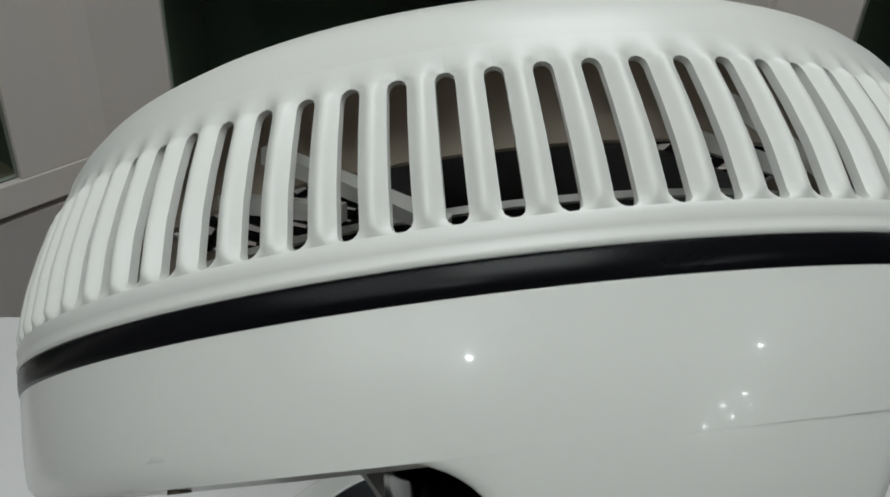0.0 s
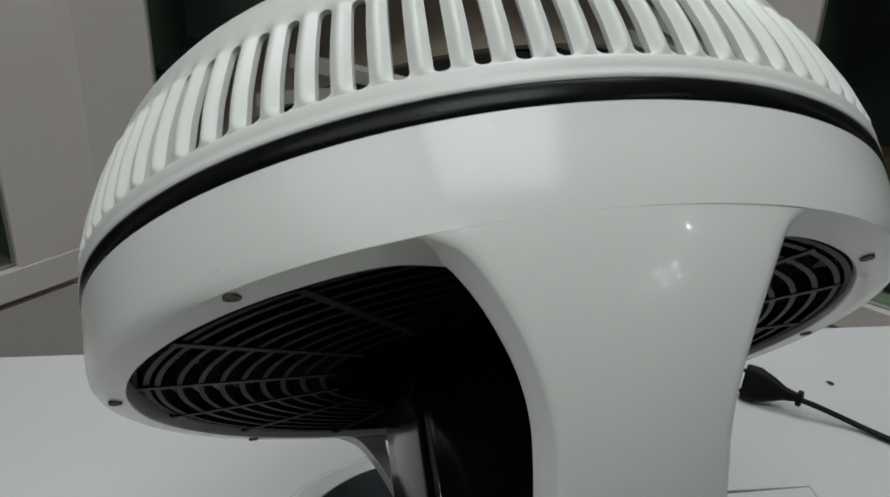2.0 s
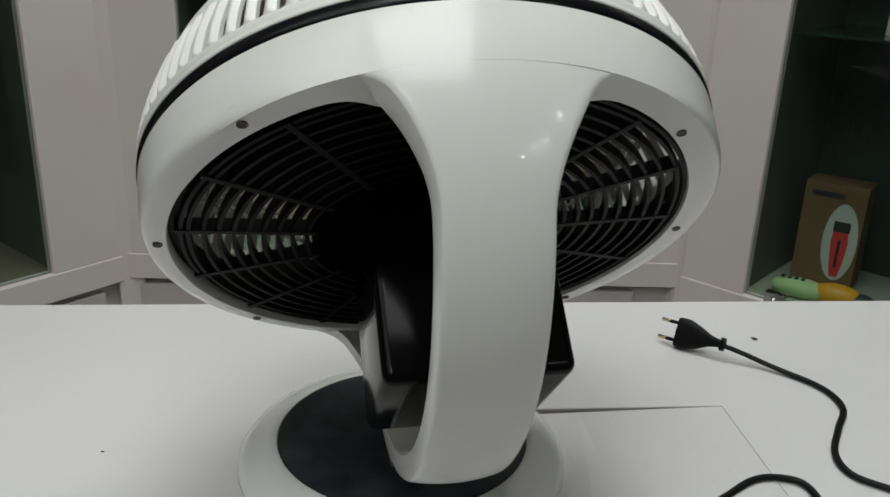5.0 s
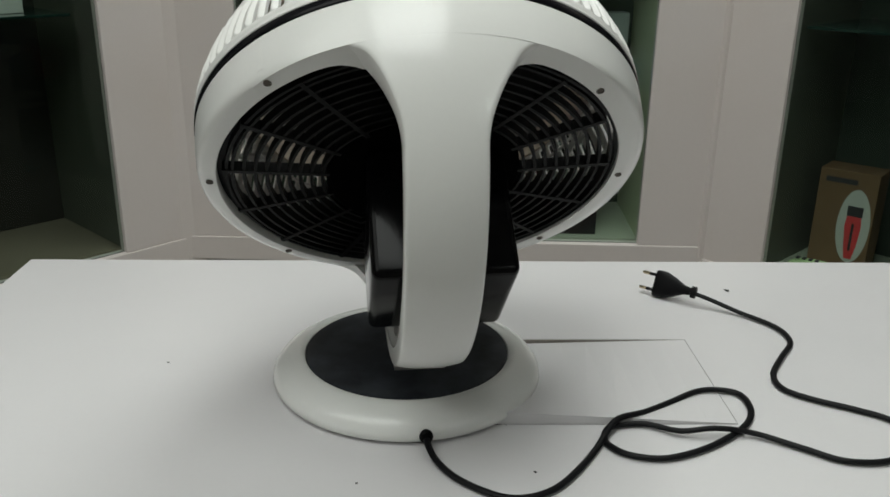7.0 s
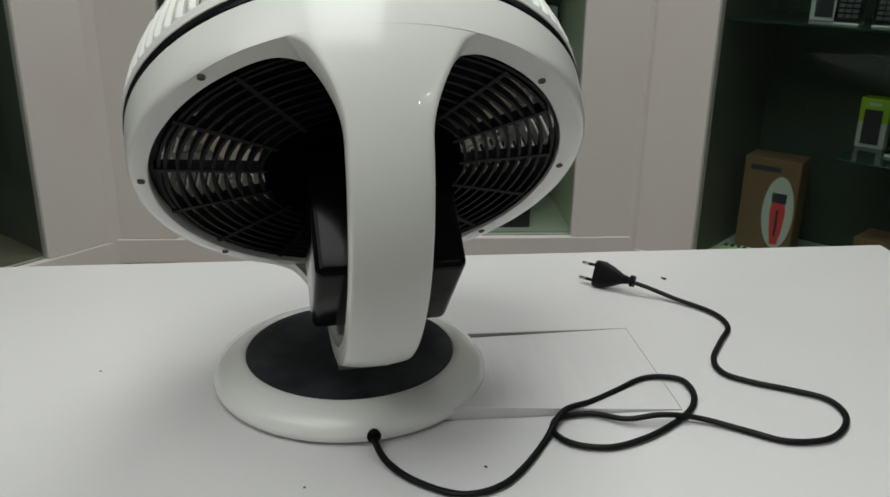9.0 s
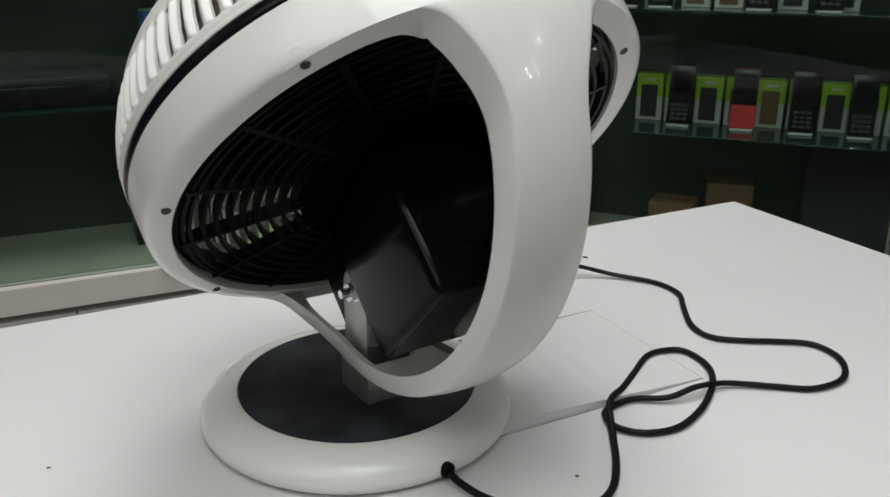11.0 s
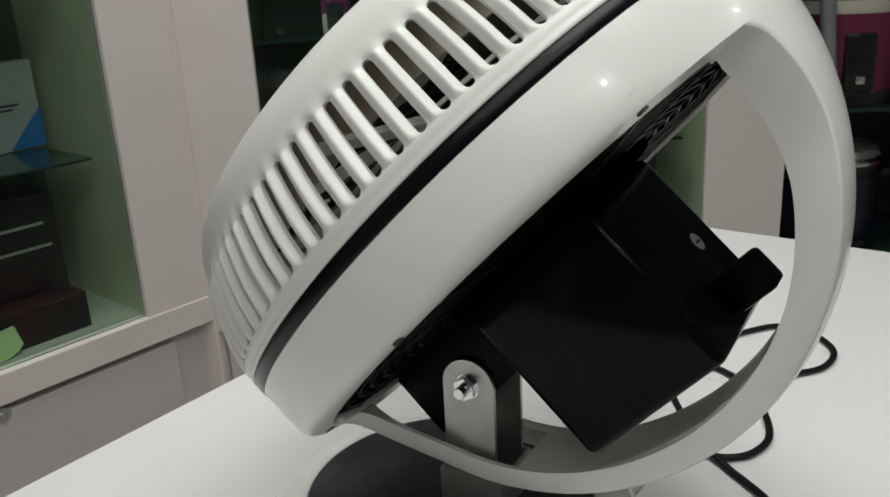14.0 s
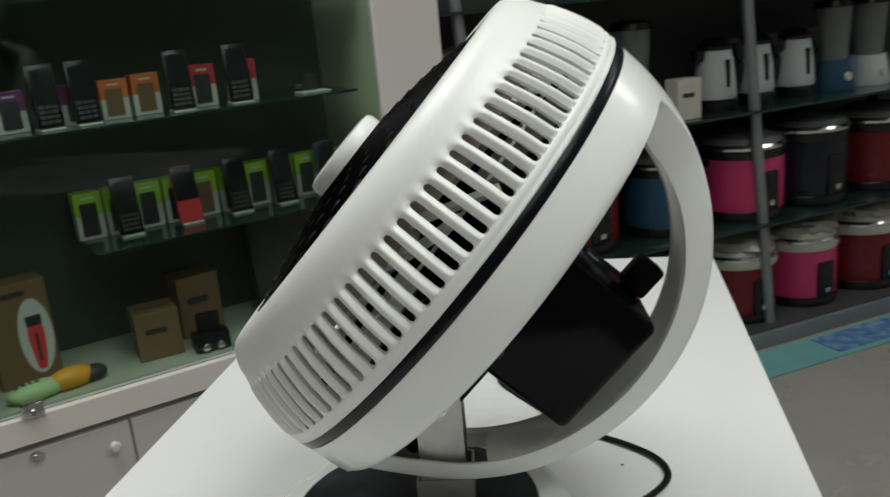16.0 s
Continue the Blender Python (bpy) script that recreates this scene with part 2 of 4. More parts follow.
def table():
    t = thing("shop_table", pose(0.08, 0.03, FLOOR_Z), "white laminate shop table with a loose hatch lid", "table")
    dx, dy, top = -0.08, -0.03, -FLOOR_Z

    def at(x0, y0, z0, x1, y1, z1, bevel=0.0):
        return box((x0 + dx, y0 + dy, z0 + top), (x1 + dx, y1 + dy, z1 + top), bevel)

    # the top is four boards round the hatch opening
    bm = bmesh.new()
    for x0, y0, x1, y1 in ((TX0, TY0, HX0, TY1), (HX1, TY0, TX1, TY1), (HX0, TY0, HX1, HY0), (HX0, HY1, HX1, TY1)):
        add_box(bm, (x0 + dx, y0 + dy, top - 0.03), (x1 + dx, y1 + dy, top))
    bmesh.ops.remove_doubles(bm, verts=bm.verts, dist=1e-5)
    part("tabletop", bm, TABLE, t, smooth=0)
    part("hatch_tray", at(HX0 - 0.01, HY0 - 0.01, -0.055, HX1 + 0.01, HY1 + 0.01, -0.032), DARK, t, smooth=0)
    part("hatch_edge", at(HX0, HY1 - 0.0010, -0.0295, HX1, HY1 - 0.0001, -0.0006), TABLE_EDGE, t, "bare brown cut edge of the board", smooth=0)
    part("hatch_edge", at(HX0, HY0 + 0.0001, -0.0295, HX1, HY0 + 0.0010, -0.0006), TABLE_EDGE, t, "bare brown cut edge of the board", smooth=0)
    lid = bmesh.new()
    n = 12
    rows = []
    for k in range(n + 1):
        x = HX0 + 0.0015 + (HX1 - HX0 - 0.0023) * k / n
        f = (1 - k / n)
        near, far = 0.0185 * f + 0.0002, -0.0090 * f + 0.0002
        rows.append([lid.verts.new((x + dx, y + dy, z + top)) for y, z in ((HY0 + 0.0015, near), (HY1 - 0.0015, far), (HY1 - 0.0015, far - 0.0085), (HY0 + 0.0015, near - 0.0128))])
    for a, b in zip(rows, rows[1:]):
        for k in range(4):
            lid.faces.new((a[k], a[(k + 1) % 4], b[(k + 1) % 4], b[k]))
    lid.faces.new(rows[0]), lid.faces.new(rows[-1])
    part("hatch_lid", lid, TABLE, t, "loose white laminate lid, tilted in its opening", smooth=0)
    part("side_panel", at(TX0 + 0.03, TY0 + 0.04, FLOOR_Z, TX0 + 0.05, TY1 - 0.04, -0.034), DRAWER, t, smooth=0)
    part("side_panel", at(TX1 - 0.05, TY0 + 0.04, FLOOR_Z, TX1 - 0.03, TY1 - 0.04, -0.034), DRAWER, t, smooth=0)
    part("back_panel", at(TX0 + 0.051, TY1 - 0.06, FLOOR_Z + 0.1, TX1 - 0.051, TY1 - 0.042, -0.034), DRAWER, t, smooth=0)
    return t


table()


def crumb(x, y, s, turn):
    bm = bmesh.new()
    bmesh.ops.create_icosphere(bm, subdivisions=1, radius=s)
    for v in bm.verts:
        v.co = Vector((v.co.x * (0.6 + random.random()), v.co.y * 1.6, abs(v.co.z) * 0.6))
    ob = part("crumb", bm, DARK, None)
    ob.matrix_world = pose(x, y, 0.0002, 0, 0, turn)
    tagged(ob, "tiny dark crumb lying on the white tabletop", "crumb", "crumbs on the table")


for x, y, s, turn in ((0.448, 0.275, 0.0028, 20), (0.158, -0.115, 0.0012, 50), (0.01, -0.13, 0.0010, 10), (-0.2, 0.08, 0.0012, 80)):
    crumb(x, y, s, turn)


# ---- fan ----
FAN = pose(0.0584, 0.0311, 0, 0, 0, 6.6)
TILT = pose(0, 0, 0, 43.54)
HEAD = TILT @ pose(0, 0, 0.1989)          # y runs along the fan's axis to its front, z up the head


def head_radius(u):
    """The outer radius of the slotted drum at a depth along its axis."""
    return float(np.interp(u, [0.149, 0.162, 0.173, 0.187, 0.200, 0.215, 0.229], [0.1890, 0.1890, 0.1884, 0.1860, 0.1822, 0.1768, 0.1704]))


def desk_fan():
    fan = thing("desk_fan", FAN, "white and black table fan, head tilted upwards, unplugged", "fan")
    # base
    SEAT = pose(-0.0075, 0.0265, 0)
    base = part("base", lathe([(0.123, 0.0026), (0.131, 0.0038), (0.1335, 0.0078), (0.1329, 0.0125), (0.1280, 0.0195), (0.1190, 0.0250),
                        (0.1092, 0.0285), (0.1042, 0.0294), (0.1018, 0.0288), (0.1012, 0.027), (0.0001, 0.027)], 128, m=SEAT), WHITE, fan, "glossy white round foot")
    part("pad", lathe([(0.1010, 0.0272), (0.1007, 0.0292), (0.0987, 0.0300), (0.083, 0.0306), (0.05, 0.0310), (0.0001, 0.0310)], 96, m=SEAT), PAD, base, "scuffed black rubber disc")
    part("foot_gasket", lathe([(0.11, 0.0), (0.1215, 0.0), (0.1215, 0.0026), (0.11, 0.0026)], 64, m=SEAT, close=True), BLACK, base)
    part("cord_grommet", lathe([(0.0001, -0.008), (0.0058, -0.008), (0.0062, -0.003), (0.0062, 0.004), (0.0042, 0.006), (0.0001, 0.006)], 20,
                               m=pose(-0.0038, -0.1040, 0.0095, 80)), BLACK, base)
    # bracket
    bolt_y, bolt_z = 0.0, 0.1225
    bm = bmesh.new()
    for x0 in (-0.0215, 0.0185):
        outline = [(-0.0185, 0.0312), (0.0185, 0.0312), (0.0185, bolt_z - 0.0)]
        outline += [(0.0185 * math.cos(a), bolt_z + 0.0185 * math.sin(a)) for a in (math.pi * k / 16 for k in range(1, 16))]
        outline += [(-0.0185, bolt_z)]
        a = [bm.verts.new((x0, bolt_y + y, z)) for y, z in outline]
        b = [bm.verts.new((x0 + 0.003, bolt_y + y, z)) for y, z in outline]
        bm.faces.new(a), bm.faces.new(b)
        for i in range(len(a)):
            j = (i + 1) % len(a)
            bm.faces.new((a[i], a[j], b[j], b[i]))
    add_box(bm, (-0.0185, bolt_y - 0.0185, 0.0312), (0.0185, bolt_y + 0.0185, 0.0342))
    bracket = part("bracket", bm, STEEL, fan, "galvanised steel U bracket", smooth=30)
    bm = bmesh.new()
    loops = [[bm.verts.new((x * sx, bolt_y + y * sy, z)) for sx, sy in ((-1, -1), (1, -1), (1, 1), (-1, 1))] for x, y, z in ((0.0242, 0.0230, 0.0312), (0.0242, 0.0230, 0.0575), (0.0236, 0.0224, 0.0580), (0.0220, 0.0208, 0.0580), (0.0220, 0.0208, 0.0312))]
    for a, b in zip(loops, loops[1:] + loops[:1]):
        for k in range(4):
            bm.faces.new((a[k], a[(k + 1) % 4], b[(k + 1) % 4], b[k]))
    part("socket", bm, STEEL, bracket, smooth=30)
    part("bolt", lathe([(0.0001, -0.034), (0.0036, -0.034), (0.0040, -0.0330), (0.0040, 0.026), (0.0001, 0.026)], 20, axis="z", m=pose(0, bolt_y, bolt_z, 0, 90, 0)), CHROME, bracket)
    part("nut", lathe([(0.0041, -0.0275), (0.0078, -0.0275), (0.0078, -0.0220), (0.0041, -0.0220)], 6, axis="z", m=pose(0, bolt_y, bolt_z, 0, 90, 0), close=True), CHROME, bracket, smooth=20)
    part("washer", lathe([(0.0041, -0.0219), (0.0086, -0.0219), (0.0086, -0.0216), (0.0041, -0.0216)], 24, axis="z", m=pose(0, bolt_y, bolt_z, 0, 90, 0), close=True), CHROME, bracket)
    # hinge lug and motor housing
    lug = box((-0.0175, 0.070, -0.1590), (0.0175, 0.1215, -0.040), 0.004, HEAD)
    part("hinge_lug", lug, BLACK, fan)
    housing = part("motor_housing", box((-0.052, 0.006, -0.053), (0.060, 0.1185, 0.0530), 0.0065, HEAD, 4), BLACK_SHINE, fan, "black moulded gearbox housing")
    part("motor_plate", lathe([(0.0001, 0.118), (0.076, 0.118), (0.082, 0.122), (0.082, 0.130), (0.0001, 0.130)], 64, "y", HEAD), INTERIOR, fan)
    part("motor_can", lathe([(0.0001, 0.130), (0.045, 0.130), (0.045, 0.172), (0.040, 0.178), (0.0001, 0.178)], 48, "y", HEAD), INTERIOR, fan)
    part("swing_knob", box((-0.005, 0.0135, 0.0545), (0.015, 0.0365, 0.082), 0.003, HEAD), BLACK, housing)
    part("knob_stem", box((-0.001, 0.0175, 0.0525), (0.011, 0.0325, 0.0550), 0.001, HEAD), BLACK, housing)
    part("inspection_sticker", lathe([(0.0001, 0.0531), (0.0058, 0.0531), (0.0058, 0.0534), (0.0001, 0.0534)], 24, m=HEAD @ pose(0.026, 0.0576, 0)), STICKER, housing, "small round pale grey sticker")
    part("sticker_mark", box((0.0225, 0.0565, 0.0535), (0.0295, 0.0582, 0.05365), 0, HEAD @ pose(0, 0.0, 0)), DARK, housing)
    vent = part("vent_plate", box((-0.040, 0.014, -0.0545), (0.050, 0.108, -0.0526), 0.0006, HEAD), VENT, housing, "tan vented base plate")
    for k in range(11):
        y0 = 0.0185 + 0.0080 * k
        part("vent_slit", box((-0.036, y0, -0.0550), (0.046, y0 + 0.0046, -0.0546), 0, HEAD), BLACK, vent, smooth=0)
    # rear shell: a hoop with a flat flange
    ring = [(0.1645, 0.1280), (0.1645, 0.1195), (0.1651, 0.1186), (0.1730, 0.1190), (0.1800, 0.1200), (0.1835, 0.1214), (0.1855, 0.1240), (0.1864, 0.1275),
            (0.1870, 0.1340), (0.1876, 0.1420), (0.1881, 0.1533), (0.1881, 0.1545), (0.1830, 0.1545), (0.1815, 0.1350), (0.1750, 0.1270)]
    # its inner edge widens beside the strap and gives way where the strap takes over
    bm = bmesh.new()
    rows = []
    for k in range(480):
        a = 2 * math.pi * k / 480
        off = abs(math.degrees(a) - 90)
        lip = float(np.interp(min(off, 360 - off), [0, 12.5, 15.5, 17.5, 18.7, 20, 21.5, 23.5, 26, 30, 40, 60, 180],
                              [0.0125, 0.0120, 0.0020, -0.0075, -0.0065, -0.0032, 0.0004, 0.0036, 0.0052, 0.0056, 0.0048, 0.0026, 0.0018]))
        row = []
        full = min(1.0, max(0.0, (66 - min(off, 360 - off)) / 40))
        full = full * full * (3 - 2 * full)
        for r, h in ring:
            f = min(1.0, max(0.0, (0.1830 - r) / 0.0179)) if h < 0.1285 else 0.0
            if r > 0.178 and 0.1195 < h < 0.1460 and (h < 0.1260 or r > 0.1855):
                f *= 1 - full
                r += full * (0.00005 + 0.1881 * math.sqrt(1 - ((0.146 - h) / 0.1835) ** 1.923) - r)
            row.append(bm.verts.new(HEAD @ Vector(((r + lip * f) * math.cos(a) - 0.0035 * f, h, (r + lip * f) * math.sin(a)))))
        rows.append(row)
    for a, b in zip(rows, rows[1:] + rows[:1]):
        for k in range(len(ring)):
            j = (k + 1) % len(ring)
            bm.faces.new((a[k], a[j], b[j], b[k]))
    shell = part("rear_shell", bm, WHITE, fan, "glossy white rear hoop")
    for k, far in ((0.3, 0.1735), (44.5, 0.1745), (130.9, 0.1782), (178.2, 0.1730), (227.2, 0.1718), (317.5, 0.1732)):
        a = radians(k)
        m = HEAD @ pose(far * math.cos(a) - 0.0035, 0.1186 if far < 0.177 else 0.1192, far * math.sin(a), -90)
        part("screw_recess", lathe([(0.0024, -0.0010), (0.0030, -0.0010), (0.0030, 0.0005), (0.0024, 0.0005)], 20, m=m @ pose(0, 0, 0, 180), close=True), SCREW, shell)
        part("screw", lathe([(0.0001, 0.0002), (0.0021, 0.0002), (0.0023, -0.0006), (0.0001, -0.0006)], 16, m=m @ pose(0, 0, 0, 180)), SCREW, shell)
    # black band
    part("band", lathe([(0.182, 0.1546), (0.1880, 0.1547), (0.1886, 0.1554), (0.1889, 0.1575), (0.1890, 0.1615), (0.1886, 0.1623), (0.182, 0.1623)], 160, "y", HEAD, close=True), BLACK_GLOSS, fan, "glossy black ring band")
    # carrying strap from the top of the hoop round the back to its foot
    steps = 300
    spine = [Vector((0.154 - 0.002 * k, 0.1884 - 0.00007 * k)) for k in range(4)]      # runs on to the band
    for k in range(steps + 1):
        a = math.pi / 2 - math.pi * k / steps
        u, z = 0.146 - 0.1835 * max(math.cos(a), 0.0) ** (1.04 if a > 0 else 1.0), 0.1881 * math.sin(a)
        spine.append(Vector((u, z)))
    steps = len(spine) - 1
    outer, inner, cut = [], [], []
    for i, p in enumerate(spine):
        q = spine[min(i + 1, steps)] - spine[max(i - 1, 0)]
        nrm = Vector((q.y, -q.x)).normalized()          # outwards
        if nrm.x * (p.x - 0.12) + nrm.y * p.y < 0:
            nrm = -nrm
        rel = min(1.0, max(0.0, (p.x - 0.1155) / 0.0095))
        swell = min(1.0, max(0.0, (p.x - 0.050) / 0.060))
        swell = swell * swell * (3 - 2 * swell)
        w = 0.1335 if p.x > 0.126 else min(0.1335, 0.0310 + 0.0255 * swell * (0.0107 / max(0.1262 - p.x, 0.0003)) ** 0.56)
        gap = 0.0245 + 0.0125 * swell
        if p.y > 0:
            thick = float(np.interp(p.x, [-0.040, 0.0, 0.040, 0.062, 0.085, 0.108, 0.1180, 0.1212, 0.1245], [0.015, 0.018, 0.021, 0.024, 0.0265, 0.0255, 0.0215, 0.0205, 0.006]))
        else:
            thick = float(np.interp(p.x, [-0.040, 0.020, 0.1155, 0.1250], [0.015, 0.013, 0.013, 0.004]))
        bend = max(abs(p.y), 0.13)
        way = Vector((0, math.copysign(1, p.y))).lerp(nrm, 1 - min(1.0, abs(p.y) / 0.15)).normalized() if abs(p.y) > 0.02 else nrm
        side = [w * f for f in (1.0, 0.985, 0.965, 0.93)] + [0.93 * w + (gap - 0.93 * w) * k / 3 for k in (1, 2, 3)]
        across = [-x for x in side] + [gap * (-1 + 2 * k / 12) for k in range(1, 12)] + side[::-1]
        lo, hi = [], []
        for x in across:
            edge = max(0.0, abs(x) / w - 0.93) / 0.07
            drop = bend - math.sqrt(max(bend * bend - x * x, 0)) + 0.0012 * edge ** 2 + (0.00008 if p.x > 0.1195 else 0.0)
            c = p - way * drop
            slim = 0.003 * (1 + x / w) * (1 - 0.8 * swell) * min(1.0, max(0.0, (p.y + 0.16) / 0.08))
            lo.append((x - slim, c.x, c.y))
            c2 = c - nrm * thick
            hi.append((x * (1 - 0.05 * rel) - slim, c2.x, c2.y))
        outer.append(lo)
        inner.append(hi)
        cut.append(p.y < 0 and 0.014 < p.x < 0.1185)
    bm = bmesh.new()
    vo = [[bm.verts.new(HEAD @ Vector(c)) for c in row] for row in outer]
    vi = [[bm.verts.new(HEAD @ Vector(c)) for c in row] for row in inner]
    cells = len(vo[0]) - 1

    def filled(i, j):
        return 0 <= i < steps and 0 <= j < cells and not (cut[i] and cut[i + 1] and 6 <= j < cells - 6)
    for i in range(steps):
        for j in range(cells):
            if not filled(i, j):
                continue
            bm.faces.new((vo[i][j], vo[i][j + 1], vo[i + 1][j + 1], vo[i + 1][j]))
            bm.faces.new((vi[i][j], vi[i + 1][j], vi[i + 1][j + 1], vi[i][j + 1]))
            for di, dj, a, b in ((-1, 0, (i, j), (i, j + 1)), (1, 0, (i + 1, j), (i + 1, j + 1)), (0, -1, (i, j), (i + 1, j)), (0, 1, (i, j + 1), (i + 1, j + 1))):
                if not filled(i + di, j + dj):
                    bm.faces.new((vo[a[0]][a[1]], vo[b[0]][b[1]], vi[b[0]][b[1]], vi[a[0]][a[1]]))
    part("strap", bm, WHITE, fan, "broad glossy white loop strap with a bracket slot", smooth=50)
    # slotted drum: two hoops with bars between them
    r1, r2 = head_radius(0.171), head_radius(0.2215)
    part("grille_hoop", lathe([(r1 - 0.006, 0.1620), (0.1888, 0.1625), (0.1893, 0.1631), (0.1893, 0.1642), (0.1888, 0.1654), (0.1889, 0.1668), (r1 + 0.0008, 0.1695), (r1, 0.1711), (r1 - 0.006, 0.1711)], 180, "y", HEAD, close=True), WHITE_GRILLE, fan)
    part("front_hoop", lathe([(r2 - 0.0045, 0.2214), (r2, 0.2214), (0.1722, 0.2262), (0.1690, 0.2318), (0.1645, 0.2375), (0.1590, 0.2414), (0.1525, 0.2425), (0.1485, 0.2410), (0.1485, 0.2350), (0.1560, 0.2330)], 180, "y", HEAD, close=True), WHITE_GRILLE, fan, "smooth white front rim")
    part("shroud", lathe([(0.1500, 0.2000), (0.1525, 0.2000), (0.1525, 0.2345), (0.1500, 0.2345)], 96, "y", HEAD, close=True), SHROUD, fan, "beige inner duct ring")
    bars = 90
    u0, u1, u2, half = 0.1710, 0.2140, 0.2215, math.pi / bars
    gap = 0.42 * half
    outer, inner = [], []
    rows = 18
    stops = [u0 + (u1 - u0) * (0.5 - 0.5 * math.cos(math.pi * i / rows)) for i in range(rows + 1)] + [u1 + (u2 - u1) * k / 4 for k in range(1, 5)]
    for u in stops:
        r = head_radius(u)
        end = max(0.0, min(u - u0, u1 - u)) / (gap * r)
        hw = half - gap * math.sqrt(max(0.0, 1 - (1 - min(end, 1.0)) ** 2))
        fade = max(0.0, min(1.0, (u2 - u) / (u2 - u1)))
        open_ = min(1.0, max(end, 0.0))
        lo, hi = [], []
        for j in range(13):
            k = -1 + 2 * j / 12
            a = math.pi / 2 + hw * k
            dip = 0.5 - 0.5 * math.cos(math.pi * k)
            bulge = 0.0012 * (1 - abs(k) ** 2.4) * open_ - 0.0017 * dip * (open_ if u < 0.19 else fade * fade)
            lo.append(Vector(((r + bulge) * math.cos(a), u, (r + bulge) * math.sin(a))))
            hi.append(Vector(((r - 0.0045) * math.cos(a), u, (r - 0.0045) * math.sin(a))))
        outer.append(lo)
        inner.append(hi)
    first = part("grille_bar", grid_solid(outer, inner), WHITE_GRILLE, fan)
    for k in range(bars):
        ob = first if k == 0 else first.copy()
        if k:
            scene.collection.objects.link(ob)
        ob.matrix_basis = HEAD @ pose(0, 0, 0, 0, 2.0 + 4.0 * k, 0)
    # rear grille
    for k in range(11):
        r = 0.066 + 0.0091 * k
        part("grille_ring", lathe([(r, 0.1210), (r + 0.0024, 0.1210), (r + 0.0024, 0.1290), (r, 0.1290)], 96, "y", HEAD, close=True), BLACK, fan)
    part("grille_rim", lathe([(0.1615, 0.1215), (0.1640, 0.1215), (0.1640, 0.1284), (0.1762, 0.1290), (0.1762, 0.1320), (0.1615, 0.1320)], 96, "y", HEAD, close=True), BLACK, fan)
    first = part("grille_rib", box((0.060, 0.1205, -0.0020), (0.1630, 0.1300, 0.0020)), BLACK, fan, smooth=0)
    for k in range(15):
        ob = first if k == 0 else first.copy()
        if k:
            scene.collection.objects.link(ob)
        ob.matrix_basis = HEAD @ pose(-0.0035, 0, 0, 0, -5.7 + 24 * k, 0)
    # pale slanted stays and a thin hoop behind the slots
    def at(az, u, r):
        return Vector((r * math.cos(radians(az)), u, r * math.sin(radians(az))))
    for az0, u0, az1, u1 in ((8.5, 0.2065, -8.5, 0.1770), (-31, 0.1960, -44, 0.1850)):
        first = part("stay", tube([at(az0 + (az1 - az0) * k / 8, u0 + (u1 - u0) * k / 8, 0.165) for k in range(9)], 0.0034, 0.0034, 4), STAY, fan, "pale grey inner stay", smooth=0)
        for k in range(8):
            ob = first if k == 0 else first.copy()
            if k:
                scene.collection.objects.link(ob)
            ob.matrix_basis = HEAD @ pose(0, 0, 0, 0, -116 + 45 * k, 0)
    part("inner_hoop", lathe([(0.1510, 0.1830), (0.1535, 0.1830), (0.1535, 0.1850), (0.1510, 0.1850)], 96, "y", HEAD, close=True), STAY, fan)
    # blades
    part("blade_hub", lathe([(0.0001, 0.180), (0.030, 0.180), (0.033, 0.186), (0.033, 0.218), (0.028, 0.224), (0.0001, 0.226)], 40, "y", HEAD), BLACK_SHINE, fan)
    lo, hi = [], []
    for i in range(9):
        r = 0.031 + 0.103 * i / 8
        a0, a1 = -0.35 - 0.25 * i / 8, 0.45 + 0.35 * math.sin(math.pi * i / 10)
        row, row2 = [], []
        for j in range(11):
            f = j / 10
            a = a0 + (a1 - a0) * f
            u = 0.184 + 0.030 * f + 0.006 * math.sin(math.pi * f)
            row.append(Vector((r * math.cos(a), u, r * math.sin(a))))
            row2.append(Vector((r * math.cos(a), u + 0.0018, r * math.sin(a))))
        lo.append(row)
        hi.append(row2)
    first = part("blade", grid_solid(lo, hi), BLADE, fan, "smoky grey plastic blade")
    for k in range(3):
        ob = first if k == 0 else first.copy()
        if k:
            scene.collection.objects.link(ob)
        ob.matrix_basis = HEAD @ pose(0, 0, 0, 0, 35 + 120 * k, 0)

    # front grille, bulging forward, with a white cap
    def dome(r):
        return 0.2350 + 0.0205 * (1 - (r / 0.149) ** 2)
    for k in range(9):
        r = 0.0425 + 0.0126 * k
        u = dome(r)
        part("front_ring", lathe([(r - 0.0010, u - 0.0025), (r + 0.0010, u - 0.0025), (r + 0.0010, u + 0.0025), (r - 0.0010, u + 0.0025)], 96, "y", HEAD, close=True), BLACK, fan)
    line = []
    for i in range(13):
        r = 0.030 + 0.119 * i / 12
        a = 0.55 * (i / 12) ** 1.5
        line.append(Vector((r * math.cos(a), dome(r), r * math.sin(a))))
    first = part("front_spoke", tube(line, 0.0016, 0.003, 8), BLACK, fan)
    for k in range(24):
        ob = first if k == 0 else first.copy()
        if k:
            scene.collection.objects.link(ob)
        ob.matrix_basis = HEAD @ pose(0, 0, 0, 0, 15 * k, 0)
    part("front_cap", lathe([(0.0001, 0.2505), (0.0350, 0.2505), (0.0362, 0.2525), (0.0358, 0.2635), (0.0338, 0.2668), (0.0290, 0.2682), (0.0001, 0.2690)], 64, "y", HEAD), WHITE, fan, "white round centre cap")

    # cord
    inv = FAN.inverted()
